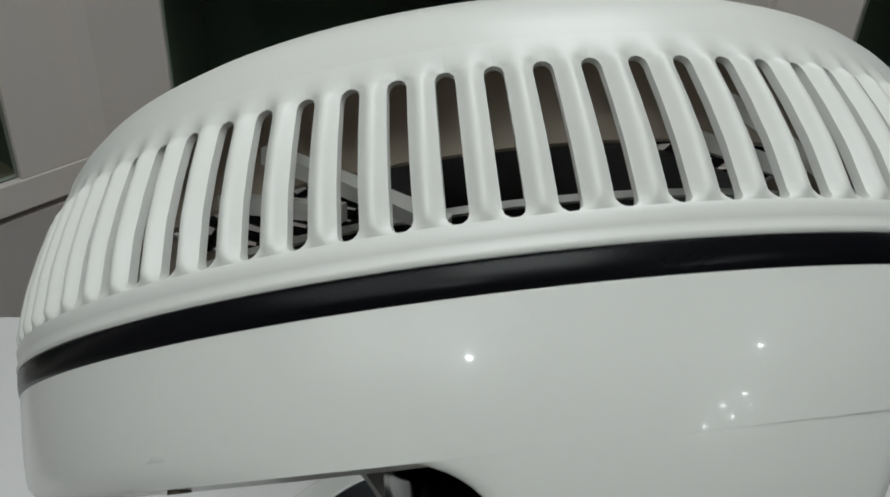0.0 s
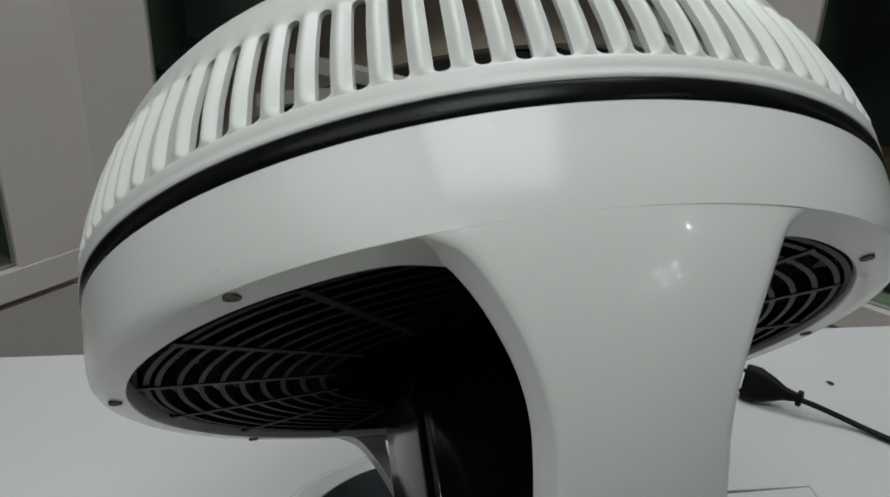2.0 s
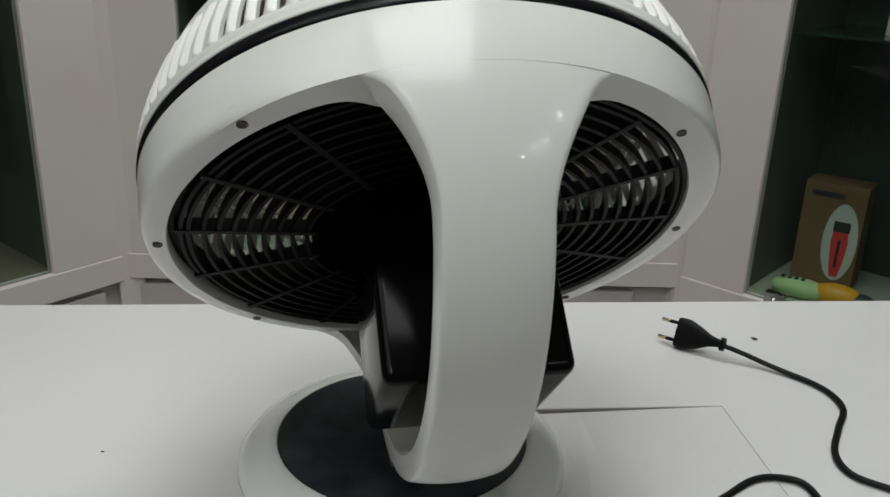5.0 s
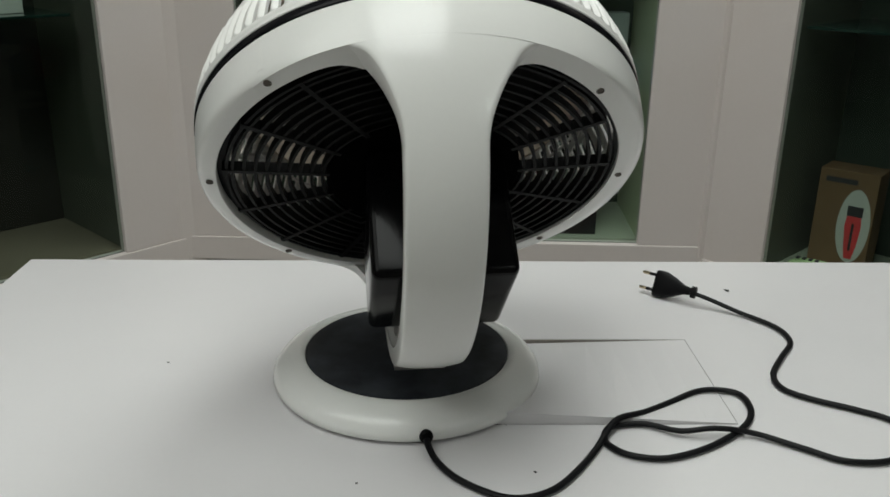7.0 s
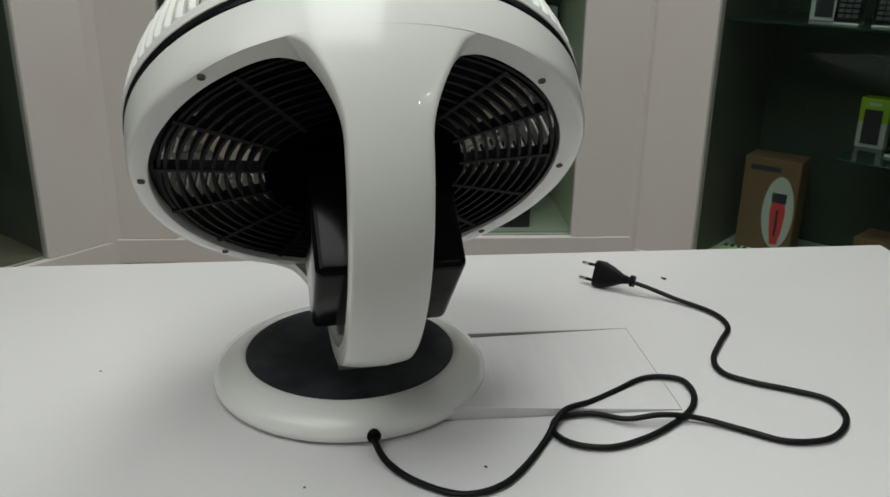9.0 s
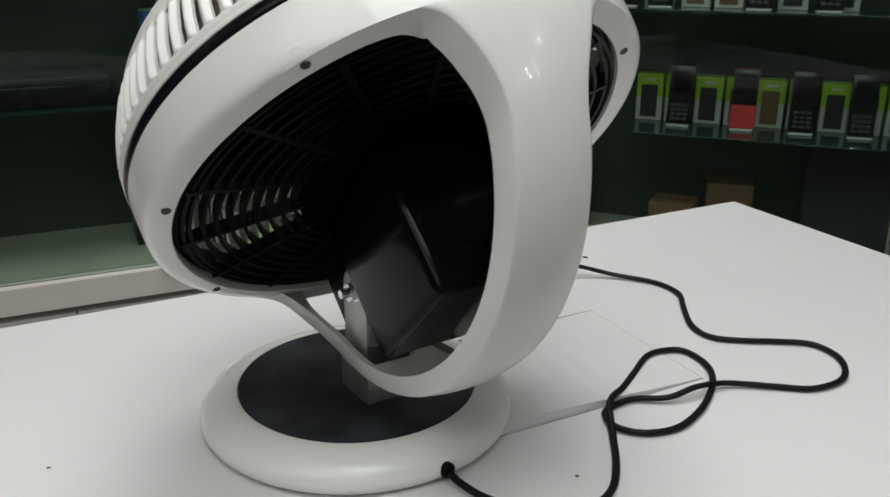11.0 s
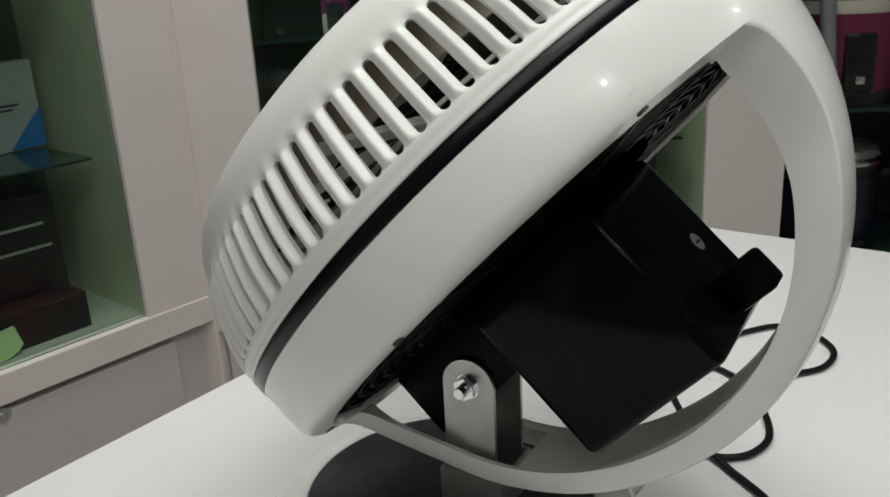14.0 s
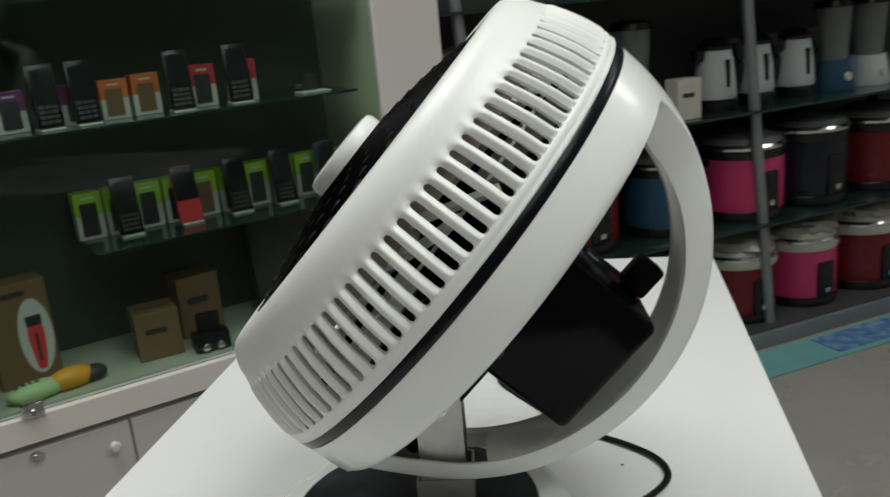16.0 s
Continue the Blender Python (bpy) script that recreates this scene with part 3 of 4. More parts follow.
    pts = [(0.0665, -0.073, 0.0095), (0.070, -0.091, 0.0070), (0.078, -0.110, 0.0050), (0.095, -0.131, 0.0036), (0.123, -0.151, 0.0036), (0.146, -0.154, 0.0036), (0.170, -0.143, 0.0036), (0.192, -0.119, 0.0036), (0.215, -0.085, 0.0036),
           (0.239, -0.049, 0.0100), (0.271, -0.027, 0.0055), (0.301, -0.006, 0.0036), (0.331, 0.014, 0.0036), (0.353, 0.018, 0.0036), (0.373, 0.009, 0.0036), (0.374, -0.019, 0.0036), (0.361, -0.045, 0.0036),
           (0.335, -0.069, 0.0036), (0.303, -0.089, 0.0036), (0.270, -0.100, 0.0036), (0.241, -0.094, 0.0036), (0.226, -0.077, 0.0036), (0.227, -0.061, 0.0036), (0.237, -0.049, 0.0036), (0.267, -0.045, 0.0036),
           (0.295, -0.060, 0.0055), (0.326, -0.062, 0.0095), (0.361, -0.063, 0.0050), (0.397, -0.085, 0.0036), (0.425, -0.104, 0.0036), (0.461, -0.105, 0.0036), (0.487, -0.088, 0.0036), (0.501, -0.064, 0.0036),
           (0.498, -0.038, 0.0036), (0.473, -0.019, 0.0036), (0.442, -0.001, 0.0036), (0.420, 0.020, 0.0036), (0.422, 0.050, 0.0036), (0.446, 0.089, 0.0036), (0.469, 0.124, 0.0036), (0.467, 0.162, 0.0036),
           (0.437, 0.200, 0.0050), (0.408, 0.221, 0.0120), (0.391, 0.232, 0.0155)]
    cord = part("power_cord", tube([inv @ p for p in smooth_line(pts, 5)], 0.0031, 0.0025, 10), CORD, fan, "black flat cord looped on the table")
    a, way = Vector((0.391, 0.232, 0.0165)), Vector((-0.041, 0.033, 0.0)).normalized()
    m = inv @ Matrix.Translation(a) @ way.to_track_quat("X", "Z").to_matrix().to_4x4() @ pose(0, 0, 0, 24, 0, 0)
    bm = bmesh.new()
    rows = [(-0.004, 0.0035, 0.0035), (-0.003, 0.0062, 0.0072), (0.001, 0.0062, 0.0072), (0.002, 0.0036, 0.0042), (0.012, 0.0042, 0.0062), (0.024, 0.0058, 0.0120), (0.036, 0.0068, 0.0165), (0.046, 0.0068, 0.0165), (0.0485, 0.0060, 0.0155)]
    loops = [[bm.verts.new(m @ Vector((x, wy * math.copysign(abs(math.cos(t)) ** 0.5, math.cos(t)), wz * math.copysign(abs(math.sin(t)) ** 0.5, math.sin(t)))))
              for t in (2 * math.pi * k / 20 for k in range(20))] for x, wy, wz in rows]
    for p, q in zip(loops, loops[1:]):
        for k in range(20):
            bm.faces.new((p[k], p[(k + 1) % 20], q[(k + 1) % 20], q[k]))
    bm.faces.new(loops[0]), bm.faces.new(loops[-1])
    part("plug", bm, CORD, cord, "black moulded two-pin mains plug")
    for s in (-1, 1):
        part("plug_sleeve", lathe([(0.0001, 0.0), (0.0020, 0.0), (0.0020, 0.0100), (0.0001, 0.0100)], 12, m=m @ pose(0.0485, 0, 0.0095 * s, 0, 90, 0)), CORD, cord)
        part("plug_pin", lathe([(0.0001, 0.0), (0.0020, 0.0), (0.0020, 0.0080), (0.0012, 0.0092), (0.0001, 0.0094)], 12, m=m @ pose(0.0585, 0, 0.0095 * s, 0, 90, 0)), BRASS, cord)
    return fan


SHROUD = material("beige_duct_plastic", (0.55, 0.47, 0.38), 0.5, grain=0.03, scale=200, stain=0.1)
VENT = plain("tan_vent_plastic", (0.34, 0.30, 0.25), 0.45)
STAY = plain("pale_stay_plastic", (0.74, 0.73, 0.70), 0.25)
STICKER = plain("sticker_paper", (0.45, 0.45, 0.43), 0.5)
BLADE = material("smoky_blade_plastic", (0.22, 0.22, 0.22), 0.2, grain=0.1, scale=100)
desk_fan()


# ---- display cabinets ----
def cabinet(name, start, turn, length, glass0, glass1, ledge, top, shelves, depth, label, drawers, knobs=False):
    """A glazed display case on a drawer unit. It runs along +x from start, its front faces -y before the turn."""
    t = thing(name, pose(start[0], start[1], FLOOR_Z, 0, 0, turn), label, "display cabinet", "shop display cabinets")
    z0 = -FLOOR_Z + ledge
    z1 = -FLOOR_Z + top

    def p(nm, lo, hi, mat, bevel=0.0, lab=""):
        return part(nm, box(lo, hi, bevel), mat, t, lab, smooth=0)
    p("base_unit", (0.0, 0.022, 0.0), (length, depth, z0 - 0.072), DRAWER)
    p("ledge", (0.0, -0.004, z0 - 0.060), (length, depth, z0), BOARD, 0.002)
    p("post", (0.0, 0.0, z0 + 0.0005), (glass0, 0.03, z1), BOARD, 0.002)
    p("post", (glass1, 0.0, z0 + 0.0005), (length, 0.03, z1), BOARD, 0.002)
    # light and shade inside the case are put into the panel colours
    p("side_panel", (glass0 - 0.022, 0.0305, z0 + 0.0005), (glass0 - 0.004, depth - 0.02, z1), SIDE_SHADED)
    p("side_panel", (glass1 + 0.004, 0.0305, z0 + 0.0005), (glass1 + 0.022, depth - 0.02, z1), SIDE_SHADED if name == "left_cabinet" else SIDE_LIT)
    p("back_panel", (glass0 - 0.022, depth - 0.0195, z0 + 0.0005), (glass1 + 0.022, depth, z1), INNER_SHADED if name == "left_cabinet" else INNER)
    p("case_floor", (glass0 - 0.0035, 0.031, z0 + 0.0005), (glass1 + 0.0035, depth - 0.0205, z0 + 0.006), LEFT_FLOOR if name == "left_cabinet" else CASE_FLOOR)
    p("top_board", (0.0, 0.0, z1 + 0.0005), (length, depth, z1 + 0.25), BOARD, 0.002)
    for z, x0, x1 in shelves:
        p("glass_shelf", (x0, 0.045, -FLOOR_Z + z - 0.006), (x1, depth - 0.03, -FLOOR_Z + z), SHELF_GLASS, 0.001, "green-edged glass shelf")
        for x in (x0 + 0.03, x1 - 0.03):
            p("shelf_bracket", (x - 0.008, depth - 0.0298, -FLOOR_Z + z - 0.016), (x + 0.008, depth - 0.0198, -FLOOR_Z + z + 0.006), CHROME)
    pane = p("glass_pane", (glass0, 0.012, z0 + 0.001), (glass1, 0.016, z1 - 0.001), GLASS)
    pane.visible_shadow = False
    for x0, x1 in drawers:
        d = p("drawer_front", (x0, 0.004, z0 - 0.33), (x1, 0.021, z0 - 0.076), DRAWER, 0.002)
        mid = (x0 + x1) / 2
        if knobs:
            part("drawer_knob", lathe([(0.0001, 0.0), (0.004, 0.0), (0.005, 0.008), (0.011, 0.013), (0.0125, 0.019), (0.009, 0.024), (0.0001, 0.025)], 24, m=pose(x1 - 0.04, 0.0035, z0 - 0.12, 90)), BOARD, d)
        part("drawer_lock", lathe([(0.0001, 0.0), (0.015, 0.0), (0.016, 0.002), (0.011, 0.0035), (0.0075, 0.0022), (0.006, 0.0045), (0.0001, 0.0045)], 24, m=pose(mid, 0.0035, z0 - (0.095 if knobs else 0.082), 90)), CHROME, d)
    return t


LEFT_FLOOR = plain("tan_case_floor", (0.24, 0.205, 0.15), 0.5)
# one panel material twice: a dark tone for shade, a bright one for light
SIDE_SHADED = plain("shaded_side_panel", (0.095, 0.105, 0.080), 0.5)
SIDE_LIT = plain("lit_side_panel", (0.66, 0.72, 0.50), 0.5)
MID_AT, RIGHT_AT, LEFT_AT = (-0.508, 1.301, -3.0), (0.742, 1.235, -47.5), (-0.515 - 1.35 * 0.7071, 1.30 - 1.35 * 0.7071, 45.0)
cabinet("middle_cabinet", MID_AT[:2], MID_AT[2], 1.26, 0.143, 1.095, -0.290, 1.0, ((0.055, 0.14, 1.06), (0.42, 0.14, 1.06)), 0.36,
        "cream display cabinet with glass front and drawers below", [(0.006, 0.395), (0.399, 1.15)])
cabinet("corner_cabinet", RIGHT_AT[:2], RIGHT_AT[2], 1.31, 0.152, 1.125, -0.320, 1.0, ((-0.024, 0.42, 1.085), (0.243, 0.156, 1.085), (0.52, 0.156, 1.085)), 0.36,
        "cream display cabinet holding phones behind glass", [(0.02, 0.405), (0.41, 0.83), (0.835, 1.28)], knobs=True)
cabinet("left_cabinet", LEFT_AT[:2], LEFT_AT[2], 1.345, 0.185, 1.19, -0.295, 1.0, ((0.248, 0.19, 1.15),), 0.36,
        "cream display cabinet with dark, nearly empty glass case", [(0.02, 0.66), (0.665, 1.30)])

for cx, cy in ((-0.512, 1.325), (0.752, 1.262)):
    post = part("corner_filler", box((-0.028, -0.028, 0), (0.028, 0.028, 1.75), 0.004), BOARD, None, smooth=0)
    post.matrix_world = pose(cx, cy, FLOOR_Z, 0, 0, 20)
    tagged(post, "narrow cream corner board between two cabinets", "trim", kind="structure")


def in_case(at, x, y, z, turn=0.0):
    """A pose in a cabinet: x along its front, y into its depth, z over the tabletop."""
    return pose(at[0], at[1], 0, 0, 0, at[2]) @ pose(x, y, z, 0, 0, turn)


PHONE_BLACK = plain("phone_black", (0.006, 0.006, 0.008), 0.25)
PHONE_KEYS = plain("phone_keys", (0.045, 0.045, 0.05), 0.4)
PHONE_SCREEN = plain("phone_screen", (0.006, 0.007, 0.009), 0.08)
CORAL = plain("coral_red_plastic", (0.75, 0.06, 0.07), 0.35)
BLUE = plain("bright_blue_plastic", (0.03, 0.22, 0.62), 0.35)
LIME = plain("lime_carton", (0.38, 0.62, 0.03), 0.5)
PAPER = plain("white_carton", (0.62, 0.64, 0.60), 0.5)
ORANGE = plain("orange_carton", (0.70, 0.17, 0.04), 0.5)
RED = plain("red_carton", (0.62, 0.04, 0.05), 0.45)
PURPLE = plain("purple_carton", (0.20, 0.03, 0.17), 0.5)
CARTON_WHITE = plain("bluish_white_carton", (0.47, 0.51, 0.52), 0.4)
INK = plain("dark_print", (0.03, 0.03, 0.035), 0.5)
KRAFT = plain("brown_cardboard", (0.20, 0.115, 0.055), 0.7, bump=0.1)
NIGHT = plain("black_red_carton", (0.010, 0.009, 0.011), 0.3, stain=0.7, stain_scale=6, stain_color=(0.045, 0.007, 0.010))
LABEL = plain("pale_green_label", (0.45, 0.62, 0.30), 0.5)
YELLOW = plain("amber_plastic", (0.75, 0.35, 0.02), 0.4)


def phone(m, lower, label):
    """A keypad phone standing on a little slanted stand."""
    t = thing("mobile_phone", m @ Matrix.Scale(1.13, 4), label, "phone", "phones on the glass shelves")
    lean = pose(0, 0, 0.004, -12)
    part("stand", box((-0.022, -0.012, 0.0), (0.022, 0.035, 0.004), 0.001), PAPER, t, "clear white stand", smooth=0)
    part("body", box((-0.0245, -0.006, 0.0), (0.0245, 0.006, 0.118), 0.004, lean), lower, t)
    part("face", box((-0.0235, -0.0072, 0.046), (0.0235, -0.0058, 0.116), 0.0006, lean), PHONE_BLACK, t)
    part("screen", box((-0.018, -0.0079, 0.066), (0.018, -0.0070, 0.108), 0.0003, lean), PHONE_SCREEN, t, smooth=0)
    bm = bmesh.new()
    for r in range(4):
        for c in range(3):
            x, z = -0.0165 + 0.012 * c, 0.008 + 0.0092 * r
            add_box(bm, (x, -0.0079, z), (x + 0.009, -0.0055, z + 0.0058), 0, lean)
    part("keypad", bm, PHONE_KEYS if lower is PHONE_BLACK else lower, t, smooth=0)
    return t


def phone_box(m, top, h, label, pic=INK):
    """A small upright phone carton with a coloured top and a picture of its phone."""
    t = thing("phone_box", m, label, "box", "phone cartons on the glass shelves")
    part("carton", box((-0.030, 0.0, 0.0), (0.030, 0.045, h), 0.001), PAPER, t, smooth=0)
    part("coloured_top", box((-0.0305, -0.0006, h * 0.52), (0.0305, 0.0410, h + 0.0006), 0.0008), top, t, smooth=0)
    part("printed_phone", box((-0.020, -0.0014, 0.008), (0.018, -0.0004, h * 0.78), 0.0004), pic, t, smooth=0)
    part("print_bar", box((-0.012, -0.0014, h * 0.86), (0.012, -0.0005, h * 0.91), 0), PAPER, t, smooth=0)
    return t


# upper phone shelf
for x, top, h in ((0.325, PURPLE, 0.085), (0.455, PURPLE, 0.085), (0.535, ORANGE, 0.085), (0.605, ORANGE, 0.09), (0.735, RED, 0.095), (0.835, RED, 0.095)):
    names = {PURPLE: "dark purple", ORANGE: "orange and white", RED: "red and white"}
    phone_box(in_case(RIGHT_AT, x, 0.135, 0.2432), top, h, names[top] + " phone carton standing on a glass shelf", KRAFT if top is ORANGE else INK)
for x in (0.390, 0.465, 0.668, 0.805):
    phone(in_case(RIGHT_AT, x, 0.085, 0.2432, 4 if x < 0.6 else -3), PHONE_BLACK, "black keypad phone on a stand on a glass shelf")
# lower phone shelf
for k, x in enumerate((0.425, 0.492, 0.560, 0.628, 0.696, 0.764, 0.832, 0.900, 0.968, 1.036)):
    phone_box(in_case(RIGHT_AT, x + 0.02, 0.195, -0.0238), LIME, 0.108, "lime green and white phone carton on a glass shelf", KRAFT if k == 4 else INK)
for x, low, word in ((0.500, PHONE_BLACK, "black"), (0.640, CORAL, "black and coral red"), (0.765, PHONE_BLACK, "black"), (0.885, PHONE_BLACK, "black"), (1.010, BLUE, "black and bright blue")):
    phone(in_case(RIGHT_AT, x + 0.02, 0.145, -0.0238), low, word + " keypad phone on a stand before lime cartons")


def clipper_carton(m):
    t = thing("clipper_box", m, "brown carton with a picture of a red hair clipper", "box")
    part("carton", box((0.0, 0.0, 0.0), (0.13, 0.08, 0.235), 0.0015), KRAFT, t, smooth=0)
    bm = bmesh.new()
    oval = [bm.verts.new((0.090 + 0.036 * math.cos(a), -0.0012, 0.108 + 0.088 * math.sin(a))) for a in (2 * math.pi * k / 28 for k in range(28))]
    bm.faces.new(oval)
    res = bmesh.ops.extrude_face_region(bm, geom=bm.faces[:])
    for v in res["geom"]:
        if isinstance(v, bmesh.types.BMVert):
            v.co.y += 0.0010
    part("printed_oval", bm, PAPER, t, smooth=0)
    bm = bmesh.new()
    pts = [(0.082, 0.030), (0.098, 0.030), (0.104, 0.060), (0.108, 0.110), (0.105, 0.132), (0.075, 0.132), (0.072, 0.110), (0.077, 0.060)]
    rows = [[bm.verts.new((x, y, z)) for x, z in pts] for y in (-0.0026, -0.0014)]
    bm.faces.new(rows[0]), bm.faces.new(rows[1])
    for i in range(len(pts)):
        j = (i + 1) % len(pts)
        bm.faces.new((rows[0][i], rows[0][j], rows[1][j], rows[1][i]))
    part("printed_clipper", bm, CORAL, t, smooth=0)
    part("printed_blade", box((0.073, -0.0026, 0.1322), (0.107, -0.0014, 0.156), 0.0003), INK, t, smooth=0)
    part("printed_grip", box((0.087, -0.0030, 0.050), (0.093, -0.0025, 0.115), 0.0002), INK, t, smooth=0)
    part("print_bar", box((0.015, -0.0010, 0.205), (0.085, -0.0002, 0.217), 0), INK, t, smooth=0)


clipper_carton(in_case(RIGHT_AT, 0.190, 0.16, -0.3138, 6))


def gadget(m):
    """A rounded handheld in pale green and amber."""
    t = thing("handheld_gadget", m, "pale green and amber handheld gadget lying in the case", "gadget")
    def blob(x0, x1, w, h, mat, nm):
        bm = bmesh.new()
        bmesh.ops.create_uvsphere(bm, u_segments=24, v_segments=12, radius=1.0)
        for v in bm.verts:
            v.co = Vector(((x0 + x1) / 2 + v.co.x * (x1 - x0) / 2, v.co.y * w, max(h * 0.45 + v.co.z * h * 0.55, 0.0)))
        part(nm, bm, mat, t)
    blob(0.0, 0.125, 0.030, 0.040, LABEL, "grip")
    blob(0.085, 0.190, 0.028, 0.046, YELLOW, "amber_cover")
    blob(0.150, 0.215, 0.024, 0.036, INK, "dark_tip")
    for k in range(4):
        part("button", box((0.020 + 0.014 * k, -0.010, 0.0385), (0.028 + 0.014 * k, 0.004, 0.0412), 0.001), INK, t)


gadget(in_case(RIGHT_AT, 0.185, 0.065, -0.3138, 8))


def carton(name, m, size, mat, label, group=""):
    t = thing(name, m, label, "box", group)
    x, y, z = size
    part("body", box((0, 0, 0), (x, y, z), 0.0015), mat, t, smooth=0)
    part("flap_seam", box((0.001, y * 0.48, z), (x - 0.001, y * 0.50, z + 0.0006), 0), INK, t, smooth=0)
    part("print_bar", box((x * 0.2, -0.0008, z * 0.55), (x * 0.7, -0.0002, z * 0.66), 0), INK, t, smooth=0)


carton("cardboard_box", in_case(RIGHT_AT, 0.475, 0.10, -0.3138, -5), (0.10, 0.09, 0.115), KRAFT, "small brown cardboard box on the case floor", "small cartons in the case")
carton("cardboard_box", in_case(RIGHT_AT, 0.600, 0.17, -0.3138, 4), (0.105, 0.08, 0.155), KRAFT, "taller brown cardboard box on the case floor", "small cartons in the case")


def adapter(m):
    t = thing("power_adapter", m, "black power adapter with two metal jacks", "adapter")
    part("body", box((0, 0, 0), (0.085, 0.05, 0.045), 0.006), PHONE_BLACK, t)
    part("neck", box((0.015, 0.02, 0.0410), (0.070, 0.035, 0.09), 0.004), PHONE_BLACK, t)
    for x in (0.016, 0.050):
        part("jack", lathe([(0.0001, 0), (0.009, 0), (0.009, 0.010), (0.006, 0.012), (0.0001, 0.012)], 20, m=pose(x + 0.008, -0.0002, 0.016, 90)), CHROME, t)


adapter(in_case(RIGHT_AT, 0.590, 0.05, -0.3138, -4))


def dark_panel(m):
    t = thing("black_screen_box", m, "tall black flat box leaning inside the glass case", "box")
    part("body", box((0, 0, 0), (0.19, 0.03, 0.27), 0.002, pose(0, 0, 0.006, -8)), INK, t, smooth=0)
    part("edge_strip", box((0.191, 0.004, 0.0), (0.196, 0.026, 0.27), 0.001, pose(0, 0, 0.006, -8)), PAPER, t, smooth=0)


dark_panel(in_case(RIGHT_AT, 0.815, 0.20, -0.3138))


def flat_charger(m):
    t = thing("card_tray", m, "small clear tray with a card on the glass shelf", "tray")
    part("tray", box((0, 0, 0), (0.075, 0.05, 0.005), 0.001), PAPER, t, smooth=0)
    part("card", box((0.02, 0.035, 0.0055), (0.055, 0.038, 0.045), 0.0005), INK, t, smooth=0)


flat_charger(in_case(RIGHT_AT, 0.955, 0.08, 0.2432))


def screen_carton(m):
    """A long white carton with a dark window print and blue corners."""
    t = thing("white_appliance_box", m, "long white carton with a black window print", "box")
    w, h = 0.465, 0.180
    part("carton", box((0, 0, 0), (w, 0.05, h), 0.002), CARTON_WHITE, t, smooth=0)
    part("printed_window", box((0.030, -0.0012, 0.052), (0.268, -0.0004, 0.145), 0.0003), PHONE_SCREEN, t, smooth=0)
    for x0, x1, z0, z1 in ((0.030, 0.098, 0.156, 0.167), (0.340, 0.395, 0.160, 0.164), (0.330, 0.392, 0.152, 0.157), (0.330, 0.420, 0.092, 0.096), (0.345, 0.405, 0.083, 0.087), (0.024, 0.056, 0.022, 0.027), (0.300, 0.350, 0.024, 0.028)):
        part("print_bar", box((x0, -0.0012, z0), (x1, -0.0004, z1), 0), INK, t, smooth=0)
    part("faint_sheen_print", box((0.045, -0.0016, 0.066), (0.150, -0.0011, 0.072), 0), PHONE_KEYS, t, smooth=0)
    for pts in (((w + 0.0005, 0.003), (w - 0.080, 0.003), (w - 0.045, 0.040), (w + 0.0005, 0.082)), ((-0.0005, h - 0.003), (0.026, h - 0.003), (-0.0005, h - 0.045))):
        bm = bmesh.new()
        a = [bm.verts.new((x, -0.0014, z)) for x, z in pts]
        b = [bm.verts.new((x, -0.0003, z)) for x, z in pts]
        bm.faces.new(a), bm.faces.new(b)
        for i in range(len(pts)):
            j = (i + 1) % len(pts)
            bm.faces.new((a[i], a[j], b[j], b[i]))
        part("blue_corner", bm, BLUE, t, smooth=0)
    part("blue_side_print", box((-0.0014, 0.004, h - 0.06), (-0.0004, 0.046, h - 0.004), 0), BLUE, t, smooth=0)
    part("printed_disc", lathe([(0.0001, 0.0), (0.024, 0.0), (0.024, 0.0008), (0.0001, 0.0008)], 28, m=pose(0.305, -0.0003, 0.130, 90)), STICKER, t, smooth=0)


screen_carton(in_case(MID_AT, 0.618, 0.200, 0.0552, 8))


def tray_dark(m):
    t = thing("black_tray", m, "flat black device lying on the glass shelf", "device")
    part("body", box((0, 0, 0), (0.30, 0.16, 0.045), 0.004), PHONE_BLACK, t)
    part("lip", box((0.01, 0.01, 0.0410), (0.29, 0.15, 0.062), 0.006), INK, t)


tray_dark(in_case(MID_AT, 0.235, 0.08, 0.0552))


def keyboard_carton(m, label, size, bars):
    t = thing("black_red_carton", m, label, "box", "black cartons in the case")
    x, y, z = size
    part("carton", box((0, 0, 0), size, 0.002), NIGHT, t, smooth=0)
    for a, b, c in bars:
        part("silver_stripe", box((a, -0.0012, c), (b, -0.0004, c + 0.006), 0), STICKER, t, smooth=0)
    part("red_print", box((x * 0.15, -0.0012, z * 0.42), (x * 0.32, -0.0004, z * 0.56), 0.0003), RED_DIM, t, smooth=0)
    part("red_print", box((x * 0.50, -0.0012, z * 0.46), (x * 0.66, -0.0004, z * 0.54), 0.0003), RED_DIM, t, smooth=0)


RED_DIM = plain("dim_red_print", (0.055, 0.008, 0.011), 0.45)
keyboard_carton(in_case(MID_AT, 0.545, 0.15, -0.2838), "large black and dark red carton standing in the case", (0.47, 0.11, 0.268), [(0.26, 0.44, 0.205), (0.28, 0.45, 0.158)])
keyboard_carton(in_case(MID_AT, 0.600, 0.055, -0.2838), "low black carton with red print in front of another", (0.40, 0.07, 0.075), [])


